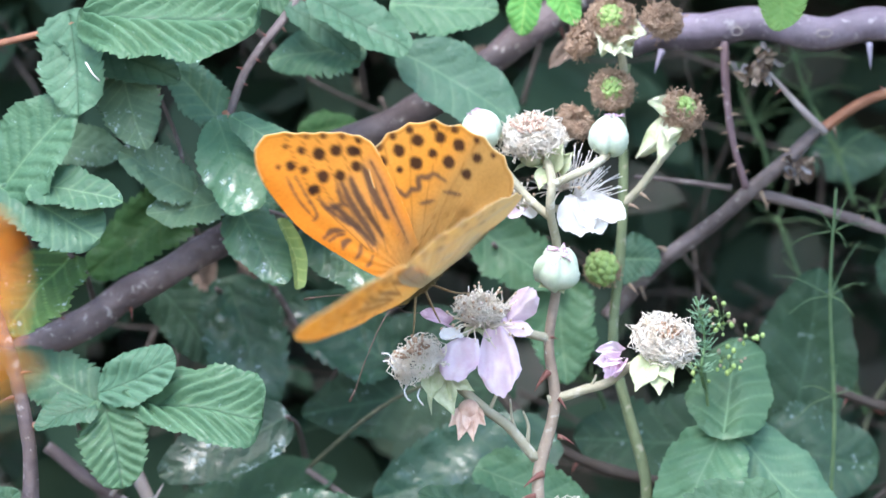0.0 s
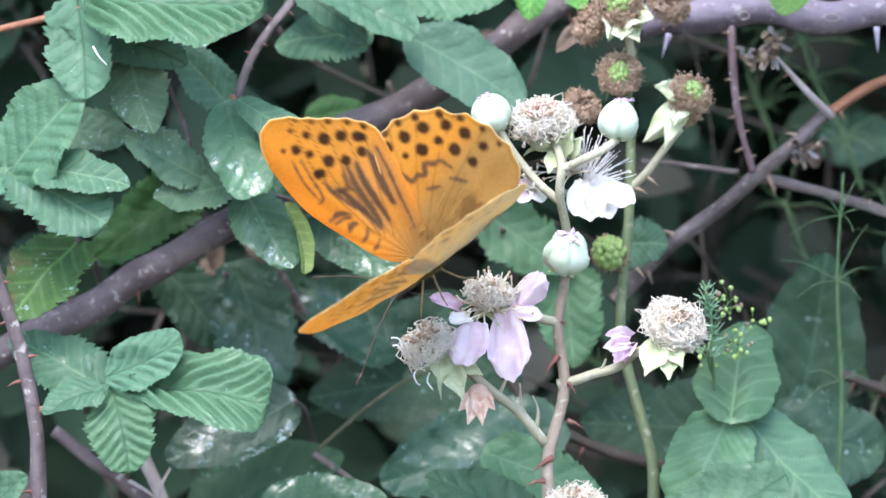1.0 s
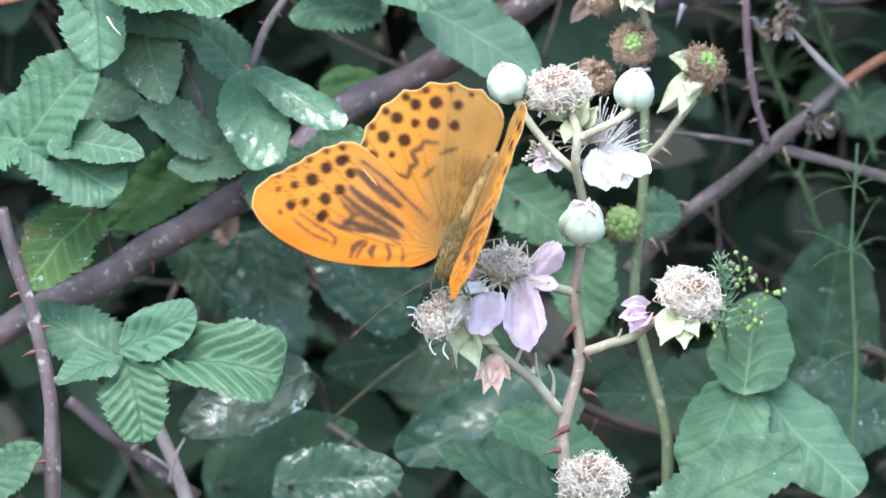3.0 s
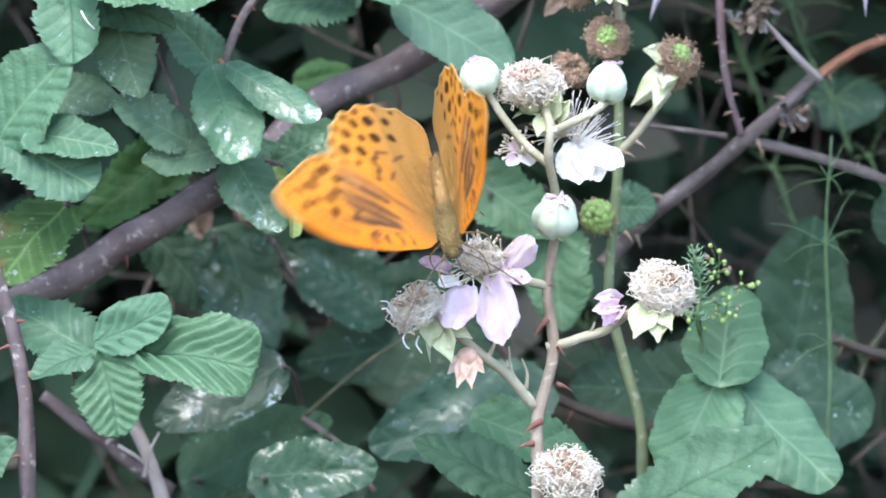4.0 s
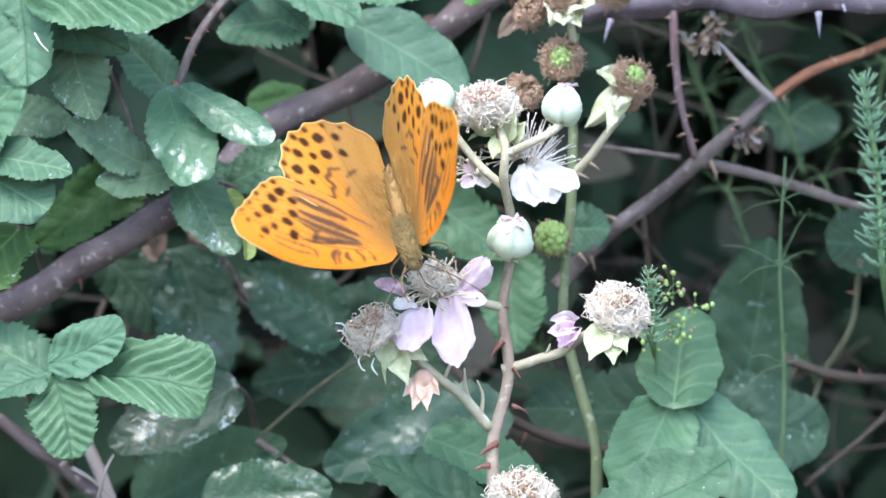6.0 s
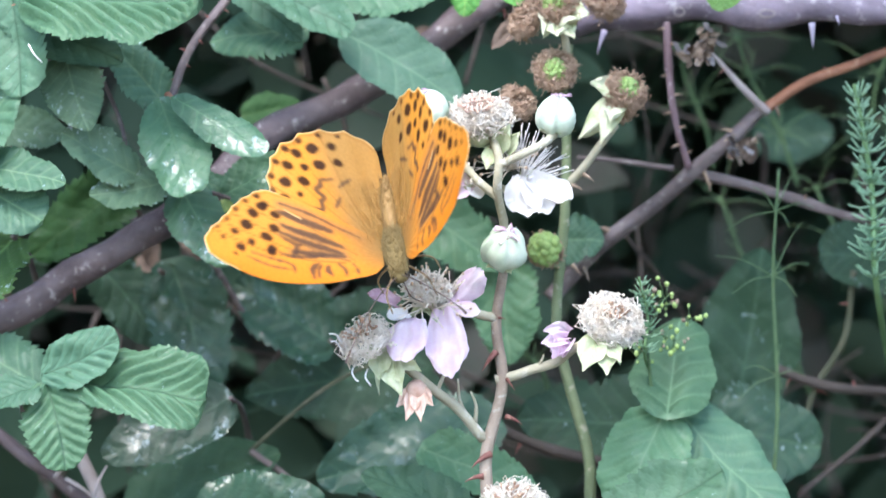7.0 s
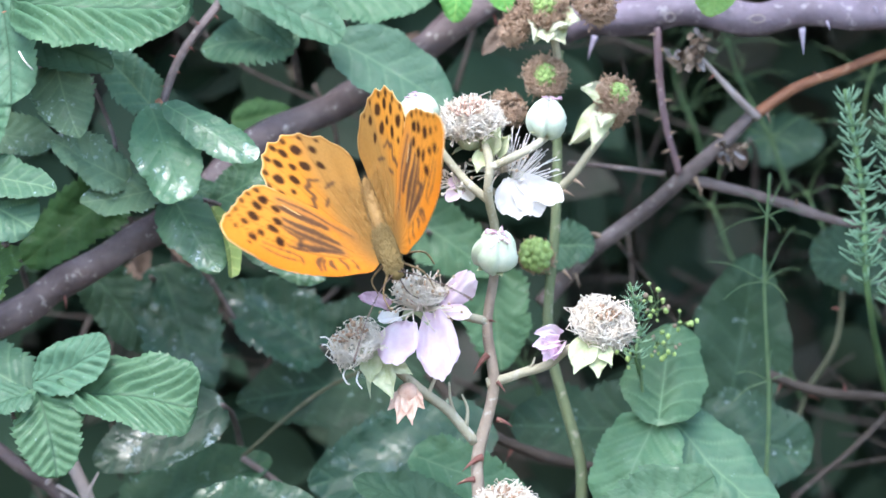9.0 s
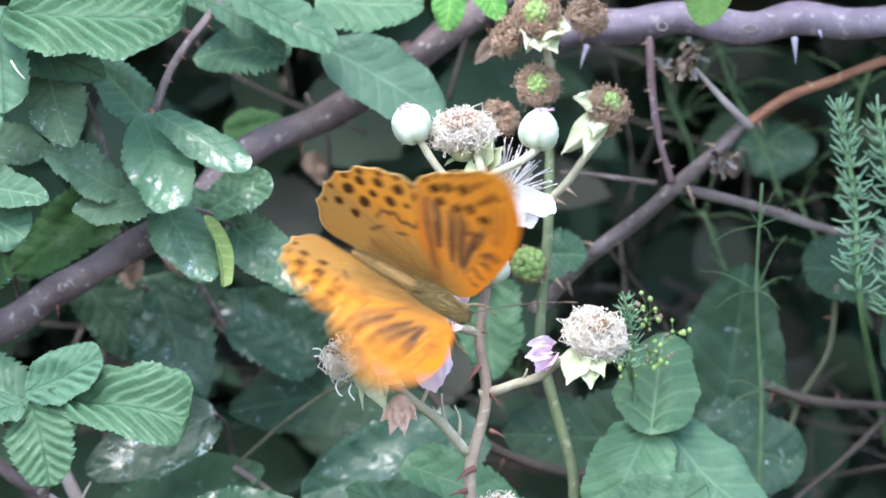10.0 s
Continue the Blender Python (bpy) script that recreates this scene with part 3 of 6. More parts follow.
# leaf at the edge of the clearing
b = bramble_leaf((-0.1027, 0.0060, 0.0165), "large veined green bramble leaf with broad dusty leaflets")
leaflet(b, (-0.1029, 0.0060, 0.0162), (-0.0883, -0.0020, 0.0336), 0.0090, LEAF, (-0.3, -0.85, 0.42), pleat=0.045, wave=0.03, ribs=7, spread=0.99, bite=0.08)
leaflet(b, (-0.1034, 0.0060, 0.0158), (-0.0827, -0.0060, 0.0061), 0.0080, LEAF, (0, -0.84, 0.52), pleat=0.045, wave=0.03, ribs=7, spread=0.89, peak=0.5, bite=0.12)
leaflet(b, (-0.0965, 0.0000, 0.0162), (-0.0780, -0.0080, 0.0138), 0.0045, LEAF, (0.1, -0.85, 0.5), pleat=0.06, bend=0.06, wave=0.04, spread=0.94, bite=0.1)
leaflet(b, (-0.1043, 0.0080, 0.0163), (-0.1196, 0.0000, 0.0208), 0.0092, LEAF, (0, -0.75, 0.65))

b = bramble_leaf((-0.0898, 0.0120, 0.0024), "mottled yellow-green bramble leaf with brown blotches")
leaflet(b, (-0.0901, 0.0140, 0.0024), (-0.1032, 0.0040, -0.0137), 0.0083, LEAF_LIME, (-0.2, -0.8, 0.5), pleat=0.04)

b = bramble_leaf((-0.0686, 0.0400, 0.0126), "deep moss green bramble leaf behind the thick cane")
leaflet(b, (-0.0674, 0.0350, 0.0137), (-0.0876, 0.0340, -0.0013), 0.0078, LEAF_MOSS, (0, -0.9, 0.3), pleat=0.03, spread=0.94)
leaflet(b, (-0.0439, 0.0600, 0.0285), (-0.0318, 0.0580, 0.0307), 0.0041, LEAF_MOSS, (0, -0.9, 0.4), pleat=0.02)

# ribbed leaf on the thorny upright stem
b = bramble_leaf((-0.0915, 0.0040, -0.0262), "bright ribbed bramble leaf on an orange-brown stalk")
leaflet(b, (-0.0824, 0.0000, -0.0256), (-0.0671, -0.0040, -0.0184), 0.0057, LEAF_PALE, (0.15, -0.85, 0.5), pleat=0.09, slant=1.4, ribs=6, m=22, peak=0.55, spread=0.86, bite=0.06)
leaflet(b, (-0.0769, -0.0010, -0.0264), (-0.0495, -0.0080, -0.0295), 0.0087, LEAF_PALE, (0.1, -0.75, 0.6), pleat=0.15, slant=1.7, ribs=7.5, m=26, peak=0.76, spread=1, bite=0.05, teeth=18, lean=0.05)
leaflet(b, (-0.0819, -0.0010, -0.0279), (-0.0778, -0.0080, -0.0447), 0.0075, LEAF_PALE, (-0.15, -0.8, 0.5), pleat=0.11, ribs=7.5, peak=0.5, spread=0.95)
leaflet(b, (-0.0840, -0.0010, -0.0282), (-0.0959, -0.0040, -0.0323), 0.0039, LEAF_PALE, (0, -0.5, 0.85), pleat=0.06)
leaflet(b, (-0.0835, 0.0060, -0.0287), (-0.1037, 0.0120, -0.0173), 0.0069, LEAF, (0, -0.85, 0.5), pleat=0.04)
stalk(b, ((-0.0765, 0.0010, -0.0263), (-0.0807, 0.0010, -0.0280), (-0.0916, 0.0030, -0.0313), (-0.0977, 0.0040, -0.0331)), 0.0007, 0.0009, BARK_RED)

b = bramble_leaf((-0.1095, 0.0000, -0.0539), "toothed green bramble leaf low in the hedge")
leaflet(b, (-0.1118, 0.0000, -0.0561), (-0.0991, -0.0040, -0.0454), 0.0053, LEAF_PALE, (0, -0.8, 0.6))

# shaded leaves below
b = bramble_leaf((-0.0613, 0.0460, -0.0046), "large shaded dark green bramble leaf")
leaflet(b, (-0.0588, 0.0500, -0.0037), (-0.0512, 0.0440, -0.0315), 0.0098, LEAF_SHADE_SHEEN, (-0.05, -0.93, 0.33), pleat=0.03, spread=0.94)
leaflet(b, (-0.0749, 0.0540, -0.0035), (-0.0618, 0.0520, -0.0205), 0.0067, LEAF_SHADE, (0, -0.95, 0.3), pleat=0.03, spread=0.99)

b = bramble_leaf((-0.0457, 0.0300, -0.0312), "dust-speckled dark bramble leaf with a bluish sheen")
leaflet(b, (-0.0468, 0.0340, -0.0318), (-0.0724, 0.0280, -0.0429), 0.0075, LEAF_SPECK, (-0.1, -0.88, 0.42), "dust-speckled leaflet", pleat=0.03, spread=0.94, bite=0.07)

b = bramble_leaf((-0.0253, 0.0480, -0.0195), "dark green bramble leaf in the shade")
leaflet(b, (-0.0251, 0.0540, -0.0205), (-0.0455, 0.0500, -0.0071), 0.0089, LEAF_SHADE_SHEEN, (0, -0.9, 0.4), pleat=0.03, spread=0.99)
leaflet(b, (-0.0005, 0.0600, -0.0254), (-0.0437, 0.0560, -0.0311), 0.0106, LEAF_SHADE, (0, -0.92, 0.35), pleat=0.03)
leaflet(b, (-0.0271, 0.0640, -0.0219), (-0.0101, 0.0620, -0.0095), 0.0080, LEAF_SHADE, (0, -0.92, 0.35), pleat=0.03)

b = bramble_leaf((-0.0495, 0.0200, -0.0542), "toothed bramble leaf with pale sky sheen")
leaflet(b, (-0.0513, 0.0240, -0.0543), (-0.0259, 0.0180, -0.0516), 0.0070, LEAF_SHADE_SHEEN, (-0.1, -0.9, 0.42), spread=0.89, pleat=0.04, bite=0.08)

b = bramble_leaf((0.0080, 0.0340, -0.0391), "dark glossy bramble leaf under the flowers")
leaflet(b, (0.0092, 0.0380, -0.0368), (-0.0278, 0.0320, -0.0477), 0.0100, LEAF_SHADE_SHEEN, (-0.1, -0.9, 0.4), pleat=0.03, spread=0.99)

b = bramble_leaf((0.0030, 0.0080, -0.0559), "bright green bramble leaf under the flowers")
leaflet(b, (0.0055, 0.0080, -0.0577), (-0.0173, 0.0020, -0.0454), 0.0062, LEAF_PALE, (0, -0.8, 0.6), pleat=0.05, spread=0.94, bite=0.12)
leaflet(b, (-0.0051, 0.0200, -0.0419), (0.0187, 0.0160, -0.0515), 0.0062, LEAF, (0, -0.85, 0.5), pleat=0.03, spread=0.99)

b = bramble_leaf((-0.0028, 0.0400, 0.0049), "green bramble leaf behind the flower stem")
leaflet(b, (-0.0064, 0.0440, 0.0087), (0.0119, 0.0400, -0.0037), 0.0074, LEAF, (-0.1, -0.88, 0.4), pleat=0.025)
leaflet(b, (0.0107, 0.0440, -0.0035), (0.0126, 0.0400, -0.0243), 0.0081, LEAF, (0, -0.92, 0.36), pleat=0.03, spread=0.99)
leaflet(b, (0.0227, 0.0400, 0.0020), (0.0321, 0.0380, 0.0015), 0.0059, LEAF, (0, -0.92, 0.36), pleat=0.025, spread=0.99)

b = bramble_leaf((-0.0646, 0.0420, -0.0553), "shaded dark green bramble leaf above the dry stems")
leaflet(b, (-0.0664, 0.0480, -0.0560), (-0.0364, 0.0440, -0.0423), 0.0095, LEAF_SHADE, (-0.1, -0.8, 0.6), pleat=0.03)

# the three-fingered leaf at the foot of the berries
b = bramble_leaf((0.0442, 0.0120, -0.0344), "pale green three-part bramble leaf with clear veins")
leaflet(b, (0.0445, 0.0100, -0.0339), (0.0480, 0.0300, -0.0133), 0.0089, LEAF_SOFT, (0, -0.8, 0.58), pleat=0.05, spread=0.86, bite=0.04, peak=0.48, cup=-0.1)
leaflet(b, (0.0436, 0.0120, -0.0344), (0.0346, 0.0040, -0.0543), 0.0095, LEAF_SOFT, (-0.1, -0.82, 0.54), pleat=0.06, spread=0.92, peak=0.45, bite=0.04, cup=-0.1)
leaflet(b, (0.0462, 0.0180, -0.0332), (0.0681, 0.0060, -0.0544), 0.0088, LEAF_SOFT, (0.1, -0.82, 0.54), pleat=0.06, spread=0.89, peak=0.48, bite=0.04, cup=-0.1)

b = bramble_leaf((0.0259, 0.0000, -0.0584), "toothed green bramble leaf rising from below")
leaflet(b, (0.0242, 0.0000, -0.0625), (0.0545, -0.0080, -0.0444), 0.0078, LEAF_PALE, (0.1, -0.76, 0.62), pleat=0.04, spread=0.89, bite=0.13, peak=0.55)

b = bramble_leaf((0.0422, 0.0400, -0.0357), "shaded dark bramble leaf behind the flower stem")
leaflet(b, (0.0432, 0.0520, -0.0361), (0.0144, 0.0480, -0.0357), 0.0094, LEAF_SHADE, (0, -0.9, 0.4), pleat=0.025, spread=0.99)

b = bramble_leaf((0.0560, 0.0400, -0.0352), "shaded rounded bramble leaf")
leaflet(b, (0.0546, 0.0520, -0.0382), (0.0785, 0.0500, -0.0417), 0.0111, LEAF_SHADE, (0, -0.9, 0.4), pleat=0.025, spread=0.84)
leaflet(b, (0.0612, 0.0640, -0.0333), (0.0668, 0.0640, 0.0001), 0.0116, LEAF_SHADE, (0, -0.94, 0.3), pleat=0.02, bite=0.05)

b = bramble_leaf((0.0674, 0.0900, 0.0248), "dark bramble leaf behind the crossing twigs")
leaflet(b, (0.0684, 0.1100, 0.0246), (0.0849, 0.1080, 0.0258), 0.0065, LEAF_SHADE, (0, -0.94, 0.26), pleat=0.02, spread=0.94)

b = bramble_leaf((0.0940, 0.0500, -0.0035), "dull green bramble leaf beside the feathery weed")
leaflet(b, (0.0970, 0.0580, -0.0011), (0.0784, 0.0560, -0.0013), 0.0087, LEAF_SHADE, (0, -0.85, 0.5), pleat=0.025, spread=0.89)
leaflet(b, (0.1079, 0.0580, -0.0047), (0.0969, 0.0560, -0.0239), 0.0079, LEAF_SHADE, (0, -0.85, 0.5), pleat=0.025)

b = bramble_leaf((0.0556, 0.0160, 0.0583), "small lime bramble leaf with a reddish edge")
leaflet(b, (0.0558, 0.0160, 0.0581), (0.0560, 0.0100, 0.0490), 0.0055, LEAF_RIM, (0, -0.8, 0.6), cup=0.3, spread=0.74, pleat=0.04)

# ---- canes and twigs ----
cane(((-0.1226, 0.0280, -0.0304), (-0.0991, 0.0280, -0.0175), (-0.0816, 0.0290, -0.0075), (-0.0594, 0.0320, 0.0062), (-0.0408, 0.0400, 0.0212), (-0.0172, 0.0460, 0.0353), (0.0019, 0.0500, 0.0480), (0.0235, 0.0560, 0.0638)), 0.0033, 0.0032, BARK_PURPLE, "thick purple-brown bramble cane with pale scars", 7, 0.004, seed=3)
violet = cane(((0.0257, 0.0440, 0.0477), (0.0375, 0.0400, 0.0499), (0.0551, 0.0360, 0.0505), (0.0751, 0.0340, 0.0499), (0.0963, 0.0340, 0.0504), (0.1199, 0.0340, 0.0511)), 0.0035, 0.0033, BARK_VIOLET, "thick violet-grey bramble cane with hooked thorns", 0, 0.006, seed=8)
for at, way, size in (((0.0754, 0.0310, 0.0468), (0.05, -0.3, -1), 0.0052), ((0.0806, 0.0310, 0.0482), (0.2, -0.8, -0.5), 0.0026), ((0.0324, 0.0360, 0.0455), (-0.4, -0.2, -0.9), 0.0050), ((0.0905, 0.0310, 0.0512), (0.3, -0.9, -0.3), 0.0024), ((0.0973, 0.0310, 0.0484), (0.1, -0.3, -1), 0.0045)):
    thorn(violet, at, way, size, THORN_VIOLET)
for cx, cz, w, h in ((0.0661, 0.0489, 0.0016, 0.0008), (0.0478, 0.0493, 0.0011, 0.0009)):
    ring = [Vector((cx + w * math.cos(0.524 * k), 0.0306 + 0.0004 * abs(math.sin(0.524 * k)), cz + h * math.sin(0.524 * k))) for k in range(13)]
    part("scar", tube(bmesh.new(), ring, 0.00016, 0.00016, 5, 0.4, PLACES[violet].translation), BARK_PALE, violet, "pale ring-shaped scar")
cane(((-0.0405, 0.0300, 0.0613), (-0.0468, 0.0260, 0.0508), (-0.0544, 0.0200, 0.0404), (-0.0574, 0.0140, 0.0305)), 0.0010, 0.0008, BARK_GREY, "thin brown bramble stem with reddish bristles", 9, 0.0022, seed=5)
cane(((0.0210, 0.0460, -0.0106), (0.0328, 0.0440, 0.0013), (0.0482, 0.0400, 0.0138), (0.0564, 0.0380, 0.0212), (0.0664, 0.0380, 0.0297)), 0.0017, 0.0013, BARK_GREY, "grey-brown woody twig with thorns", 4, 0.0048, THORN_PALE, seed=2, lumps=0.5)
cane(((0.0653, 0.0380, 0.0290), (0.0777, 0.0380, 0.0359), (0.0919, 0.0380, 0.0413), (0.1156, 0.0380, 0.0487)), 0.0013, 0.0009, BARK_RED, "red-brown twig continuing from a grey branch", 3, 0.003, seed=4)
cane(((0.0493, 0.0400, 0.0167), (0.0612, 0.0400, 0.0138), (0.0731, 0.0400, 0.0102), (0.0849, 0.0400, 0.0063), (0.1017, 0.0420, 0.0025)), 0.0011, 0.0009, BARK_GREY, "grey dry twig crossing behind the berries", 3, 0.003, THORN_PALE, seed=9, lumps=0.55)
cane(((0.0454, 0.0360, 0.0474), (0.0464, 0.0360, 0.0344), (0.0475, 0.0360, 0.0249), (0.0499, 0.0370, 0.0167)), 0.0008, 0.0007, BARK_MAUVE, "slender mauve twig with short straw-coloured thorns", 8, 0.0024, THORN_PALE, seed=6, lumps=0.5)
cane(((0.0538, 0.0340, 0.0417), (0.0600, 0.0350, 0.0349), (0.0667, 0.0370, 0.0283)), 0.0004, 0.0009, BARK_PALE, "short pale broken twig", 1, 0.002, seed=7)
cane(((0.0269, 0.0460, 0.0192), (0.0352, 0.0440, 0.0184), (0.0471, 0.0420, 0.0168)), 0.0004, 0.0006, BARK_GREY, "thin pale dry twig", 0, seed=12)
cane(((-0.1074, 0.0020, 0.0024), (-0.1043, 0.0030, -0.0091), (-0.0997, 0.0040, -0.0241), (-0.0977, 0.0040, -0.0344), (-0.0965, 0.0040, -0.0598)), 0.0013, 0.0016, BARK_PURPLE, "upright purple bramble stem with red thorns", 7, 0.0035, seed=14)
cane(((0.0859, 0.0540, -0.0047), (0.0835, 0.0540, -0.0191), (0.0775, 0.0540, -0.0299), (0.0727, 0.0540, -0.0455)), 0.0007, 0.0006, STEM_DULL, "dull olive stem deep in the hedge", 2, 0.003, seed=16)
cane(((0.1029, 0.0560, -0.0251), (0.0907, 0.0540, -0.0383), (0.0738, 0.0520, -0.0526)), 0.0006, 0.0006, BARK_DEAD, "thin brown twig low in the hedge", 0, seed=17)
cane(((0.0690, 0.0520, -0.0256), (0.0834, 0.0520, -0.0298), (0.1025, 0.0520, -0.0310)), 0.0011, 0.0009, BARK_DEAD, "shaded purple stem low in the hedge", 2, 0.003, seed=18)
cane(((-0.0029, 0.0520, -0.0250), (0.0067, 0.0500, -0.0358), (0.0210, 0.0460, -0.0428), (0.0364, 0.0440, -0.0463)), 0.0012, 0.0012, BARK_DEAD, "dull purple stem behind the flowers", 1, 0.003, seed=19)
cane(((-0.0100, 0.0480, -0.0214), (-0.0267, 0.0460, -0.0297), (-0.0421, 0.0440, -0.0427)), 0.0004, 0.0004, STEM_DULL, "thin dull green stalk in the shade", 0, seed=20)
cane(((-0.0421, 0.0440, -0.0427), (-0.0338, 0.0440, -0.0487), (-0.0267, 0.0440, -0.0582)), 0.0007, 0.0006, BARK_GREY, "thin brown stalk in the shade", 0, seed=21)
cane(((-0.0800, 0.0400, -0.0390), (-0.0750, 0.0360, -0.0484), (-0.0701, 0.0340, -0.0613)), 0.0012, 0.0016, BARK_PALE, "pale split dry stem", 0, seed=22)
cane(((-0.0970, 0.0460, -0.0380), (-0.0863, 0.0460, -0.0464), (-0.0696, 0.0460, -0.0583)), 0.0014, 0.0014, BARK_PURPLE, "dark stem low in the hedge", 0, seed=23)
cane(((-0.0668, 0.0380, 0.0060), (-0.0528, 0.0440, 0.0001), (-0.0435, 0.0500, -0.0142)), 0.0007, 0.0006, BARK_GREY, "thin bent twig by the thick cane", 0, seed=24)
cane(((-0.0269, 0.0560, 0.0362), (-0.0221, 0.0560, 0.0254), (-0.0233, 0.0560, 0.0133)), 0.0006, 0.0004, BARK_DEAD, "dark dry tangle of twigs", 0, seed=25)

for pts in (((-0.0824, 0.0300, -0.0477), (-0.0789, 0.0280, -0.0436), (-0.0766, 0.0280, -0.0412)), ((-0.0800, 0.0300, -0.0481), (-0.0757, 0.0280, -0.0506), (-0.0720, 0.0300, -0.0546)), ((-0.0745, 0.0280, -0.0545), (-0.0732, 0.0270, -0.0489), (-0.0715, 0.0300, -0.0453))):
    cane(pts, 0.0005, 0.0002, BARK_PALE, "short split dry twig low in the hedge", 0, name="dry_twig", seed=int(pts[0][0] * 9e4))


def dead_stems():
    """The tangle of thin dead stems in the depth of the hedge."""
    rnd = random.Random(77)
    ob = thing("dead_stem_tangle", (0, 0.14, -0.09), "tangle of thin grey-brown dead stems in the hedge", "twigs")
    for k in range(200):
        a = Vector((rnd.uniform(-0.14, 0.14), rnd.uniform(0.07, 0.2), rnd.uniform(-0.09, 0.08)))
        w = rnd.uniform(0, 6.283)
        d = Vector((math.cos(w), rnd.uniform(-0.3, 0.3), math.sin(w)))
        n = rnd.uniform(0.015, 0.06)
        b = a + d * n
        mid = a.lerp(b, 0.5) + Vector((rnd.gauss(0, 1), rnd.gauss(0, 1), rnd.gauss(0, 1))) * n * 0.1
        r = rnd.choice((0.0002, 0.0003, 0.0004, 0.0006))
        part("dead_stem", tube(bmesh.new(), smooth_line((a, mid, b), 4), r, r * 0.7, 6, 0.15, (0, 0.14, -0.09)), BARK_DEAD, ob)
    return ob


dead_stems()

# ---- flower spray and berries ----
def petal_sheet(length, half, cup=0.25, curl=0.1, seed=0, n=22, m=9, crease=0.05, blunt=0.70):
    bm = bmesh.new()
    rows = []
    for i in range(n + 1):
        s = i / n
        if blunt < 0.8:
            w = half * (0.2 + 0.8 * math.sin(math.pi * (0.1 + 0.6 * s)) ** 0.75)
        else:
            w = half * (0.22 + 0.78 * math.sin(math.pi * min(1, 0.12 + blunt * s)) ** 0.8) * (1 if s < 0.9 else 1 - 1.6 * (s - 0.9))
        row = []
        for j in range(-m, m + 1):
            a = j / m
            x = a * w * (1 + 0.06 * noise.noise(Vector((s * 5, a * 2, seed))))
            z = cup * half * a * a - curl * length * s * s + crease * half * 3 * noise.noise(Vector((a * 1.7, s * 2.2, seed + 5)))
            dip = (0.04 + 0.2 * s * s) * a * a if blunt >= 0.8 else 0.42 * s ** 3 * (1 - math.sqrt(max(0.0, 1 - 0.96 * a * a)))
            z += crease * half * 2.2 * s * abs(noise.noise(Vector((a * 6, s * 1.5, seed + 9))))
            row.append(bm.verts.new((x, s * length * (1 - dip + 0.05 * noise.noise(Vector((a * 5, s * 2, seed)))), z)))
        rows.append(row)
    for a, b in zip(rows, rows[1:]):
        for j in range(2 * m):
            bm.faces.new((a[j], a[j + 1], b[j + 1], b[j]))
    return bm


SEEDS = [0]


def petal(parent, base, tip, half, material, face=(0, -1, 0.2), name="petal", **shape):
    SEEDS[0] += 1
    if name in ("sepal", "lobe"):
        shape.setdefault("blunt", 0.86)
    bm = petal_sheet((Vector(tip) - Vector(base)).length, half, seed=SEEDS[0] * 2.3, **shape)
    return part(name, bm, material, parent, "", frame_of(base, tip, face))


def sepals(parent, at, axis, length, count=5, spread=1.2, material=None, skip=()):
    """Pointed sepals round a flower's foot, bent back."""
    axis = Vector(axis).normalized()
    a = axis.orthogonal().normalized()
    c = axis.cross(a)
    for k in range(count):
        if k in skip:
            continue
        w = 2 * math.pi * k / count + 0.4
        out = a * math.cos(w) + c * math.sin(w)
        way = out * math.sin(spread) + axis * math.cos(spread)
        face = axis * math.sin(spread) - out * math.cos(spread)
        bm = bmesh.new()
        rows = []
        n = 8
        for i in range(n + 1):
            s = i / n
            wd = length * 0.34 * math.sin(math.pi * (0.25 + 0.75 * s)) ** 1.1
            rows.append([bm.verts.new((j * wd, s * length, abs(j) * 0.3 * wd - 0.25 * length * s * s)) for j in (-1, -0.5, 0, 0.5, 1)])
        for p, q in zip(rows, rows[1:]):
            for j in range(4):
                bm.faces.new((p[j], p[j + 1], q[j + 1], q[j]))
        base = Vector(at)
        part("sepal", bm, material or SEPAL, parent, "", frame_of(base, base + way * length, face))


def filaments(parent, at, axis, radius, count, tangle=0.5, material=None, tips=None, seed=1, thick=0.00018, reach=1.0, spread=1.25, least=0.0):
    """Fine curled threads that stand round a flower's middle, with anthers on their ends."""
    rnd = random.Random(seed)
    axis = Vector(axis).normalized()
    a = axis.orthogonal().normalized()
    c = axis.cross(a)
    at = Vector(at)
    bm, knobs = bmesh.new(), bmesh.new()
    o = PLACES[parent].translation
    for k in range(count):
        w = rnd.uniform(0, 2 * math.pi)
        lean = least + (spread - least) * math.sqrt(rnd.random())
        out = a * math.cos(w) + c * math.sin(w)
        way = axis * math.cos(lean) + out * math.sin(lean)
        length = radius * rnd.uniform(0.75, 1.15) * reach
        p = at + out * radius * 0.25 * rnd.random()
        line = [p]
        turn = Vector((rnd.gauss(0, 1), rnd.gauss(0, 1), rnd.gauss(0, 1))) * tangle
        for i in range(5):
            way = (way + turn * 0.35 + Vector((rnd.gauss(0, 1), rnd.gauss(0, 1), rnd.gauss(0, 1))) * tangle * 0.22).normalized()
            p = p + way * length / 5
            line.append(p)
        tube(bm, line, thick, thick * 0.7, 4, 0, o)
        if rnd.random() < 0.7:
            ball(knobs, p - o, thick * rnd.uniform(1.5, 2.3), seg=5, rings=4)
    tagged(part("filament_tuft", bm, material or FILAMENT, parent), kind="stuff")
    tagged(part("anther_tuft", knobs, tips or FILAMENT, parent), kind="stuff")


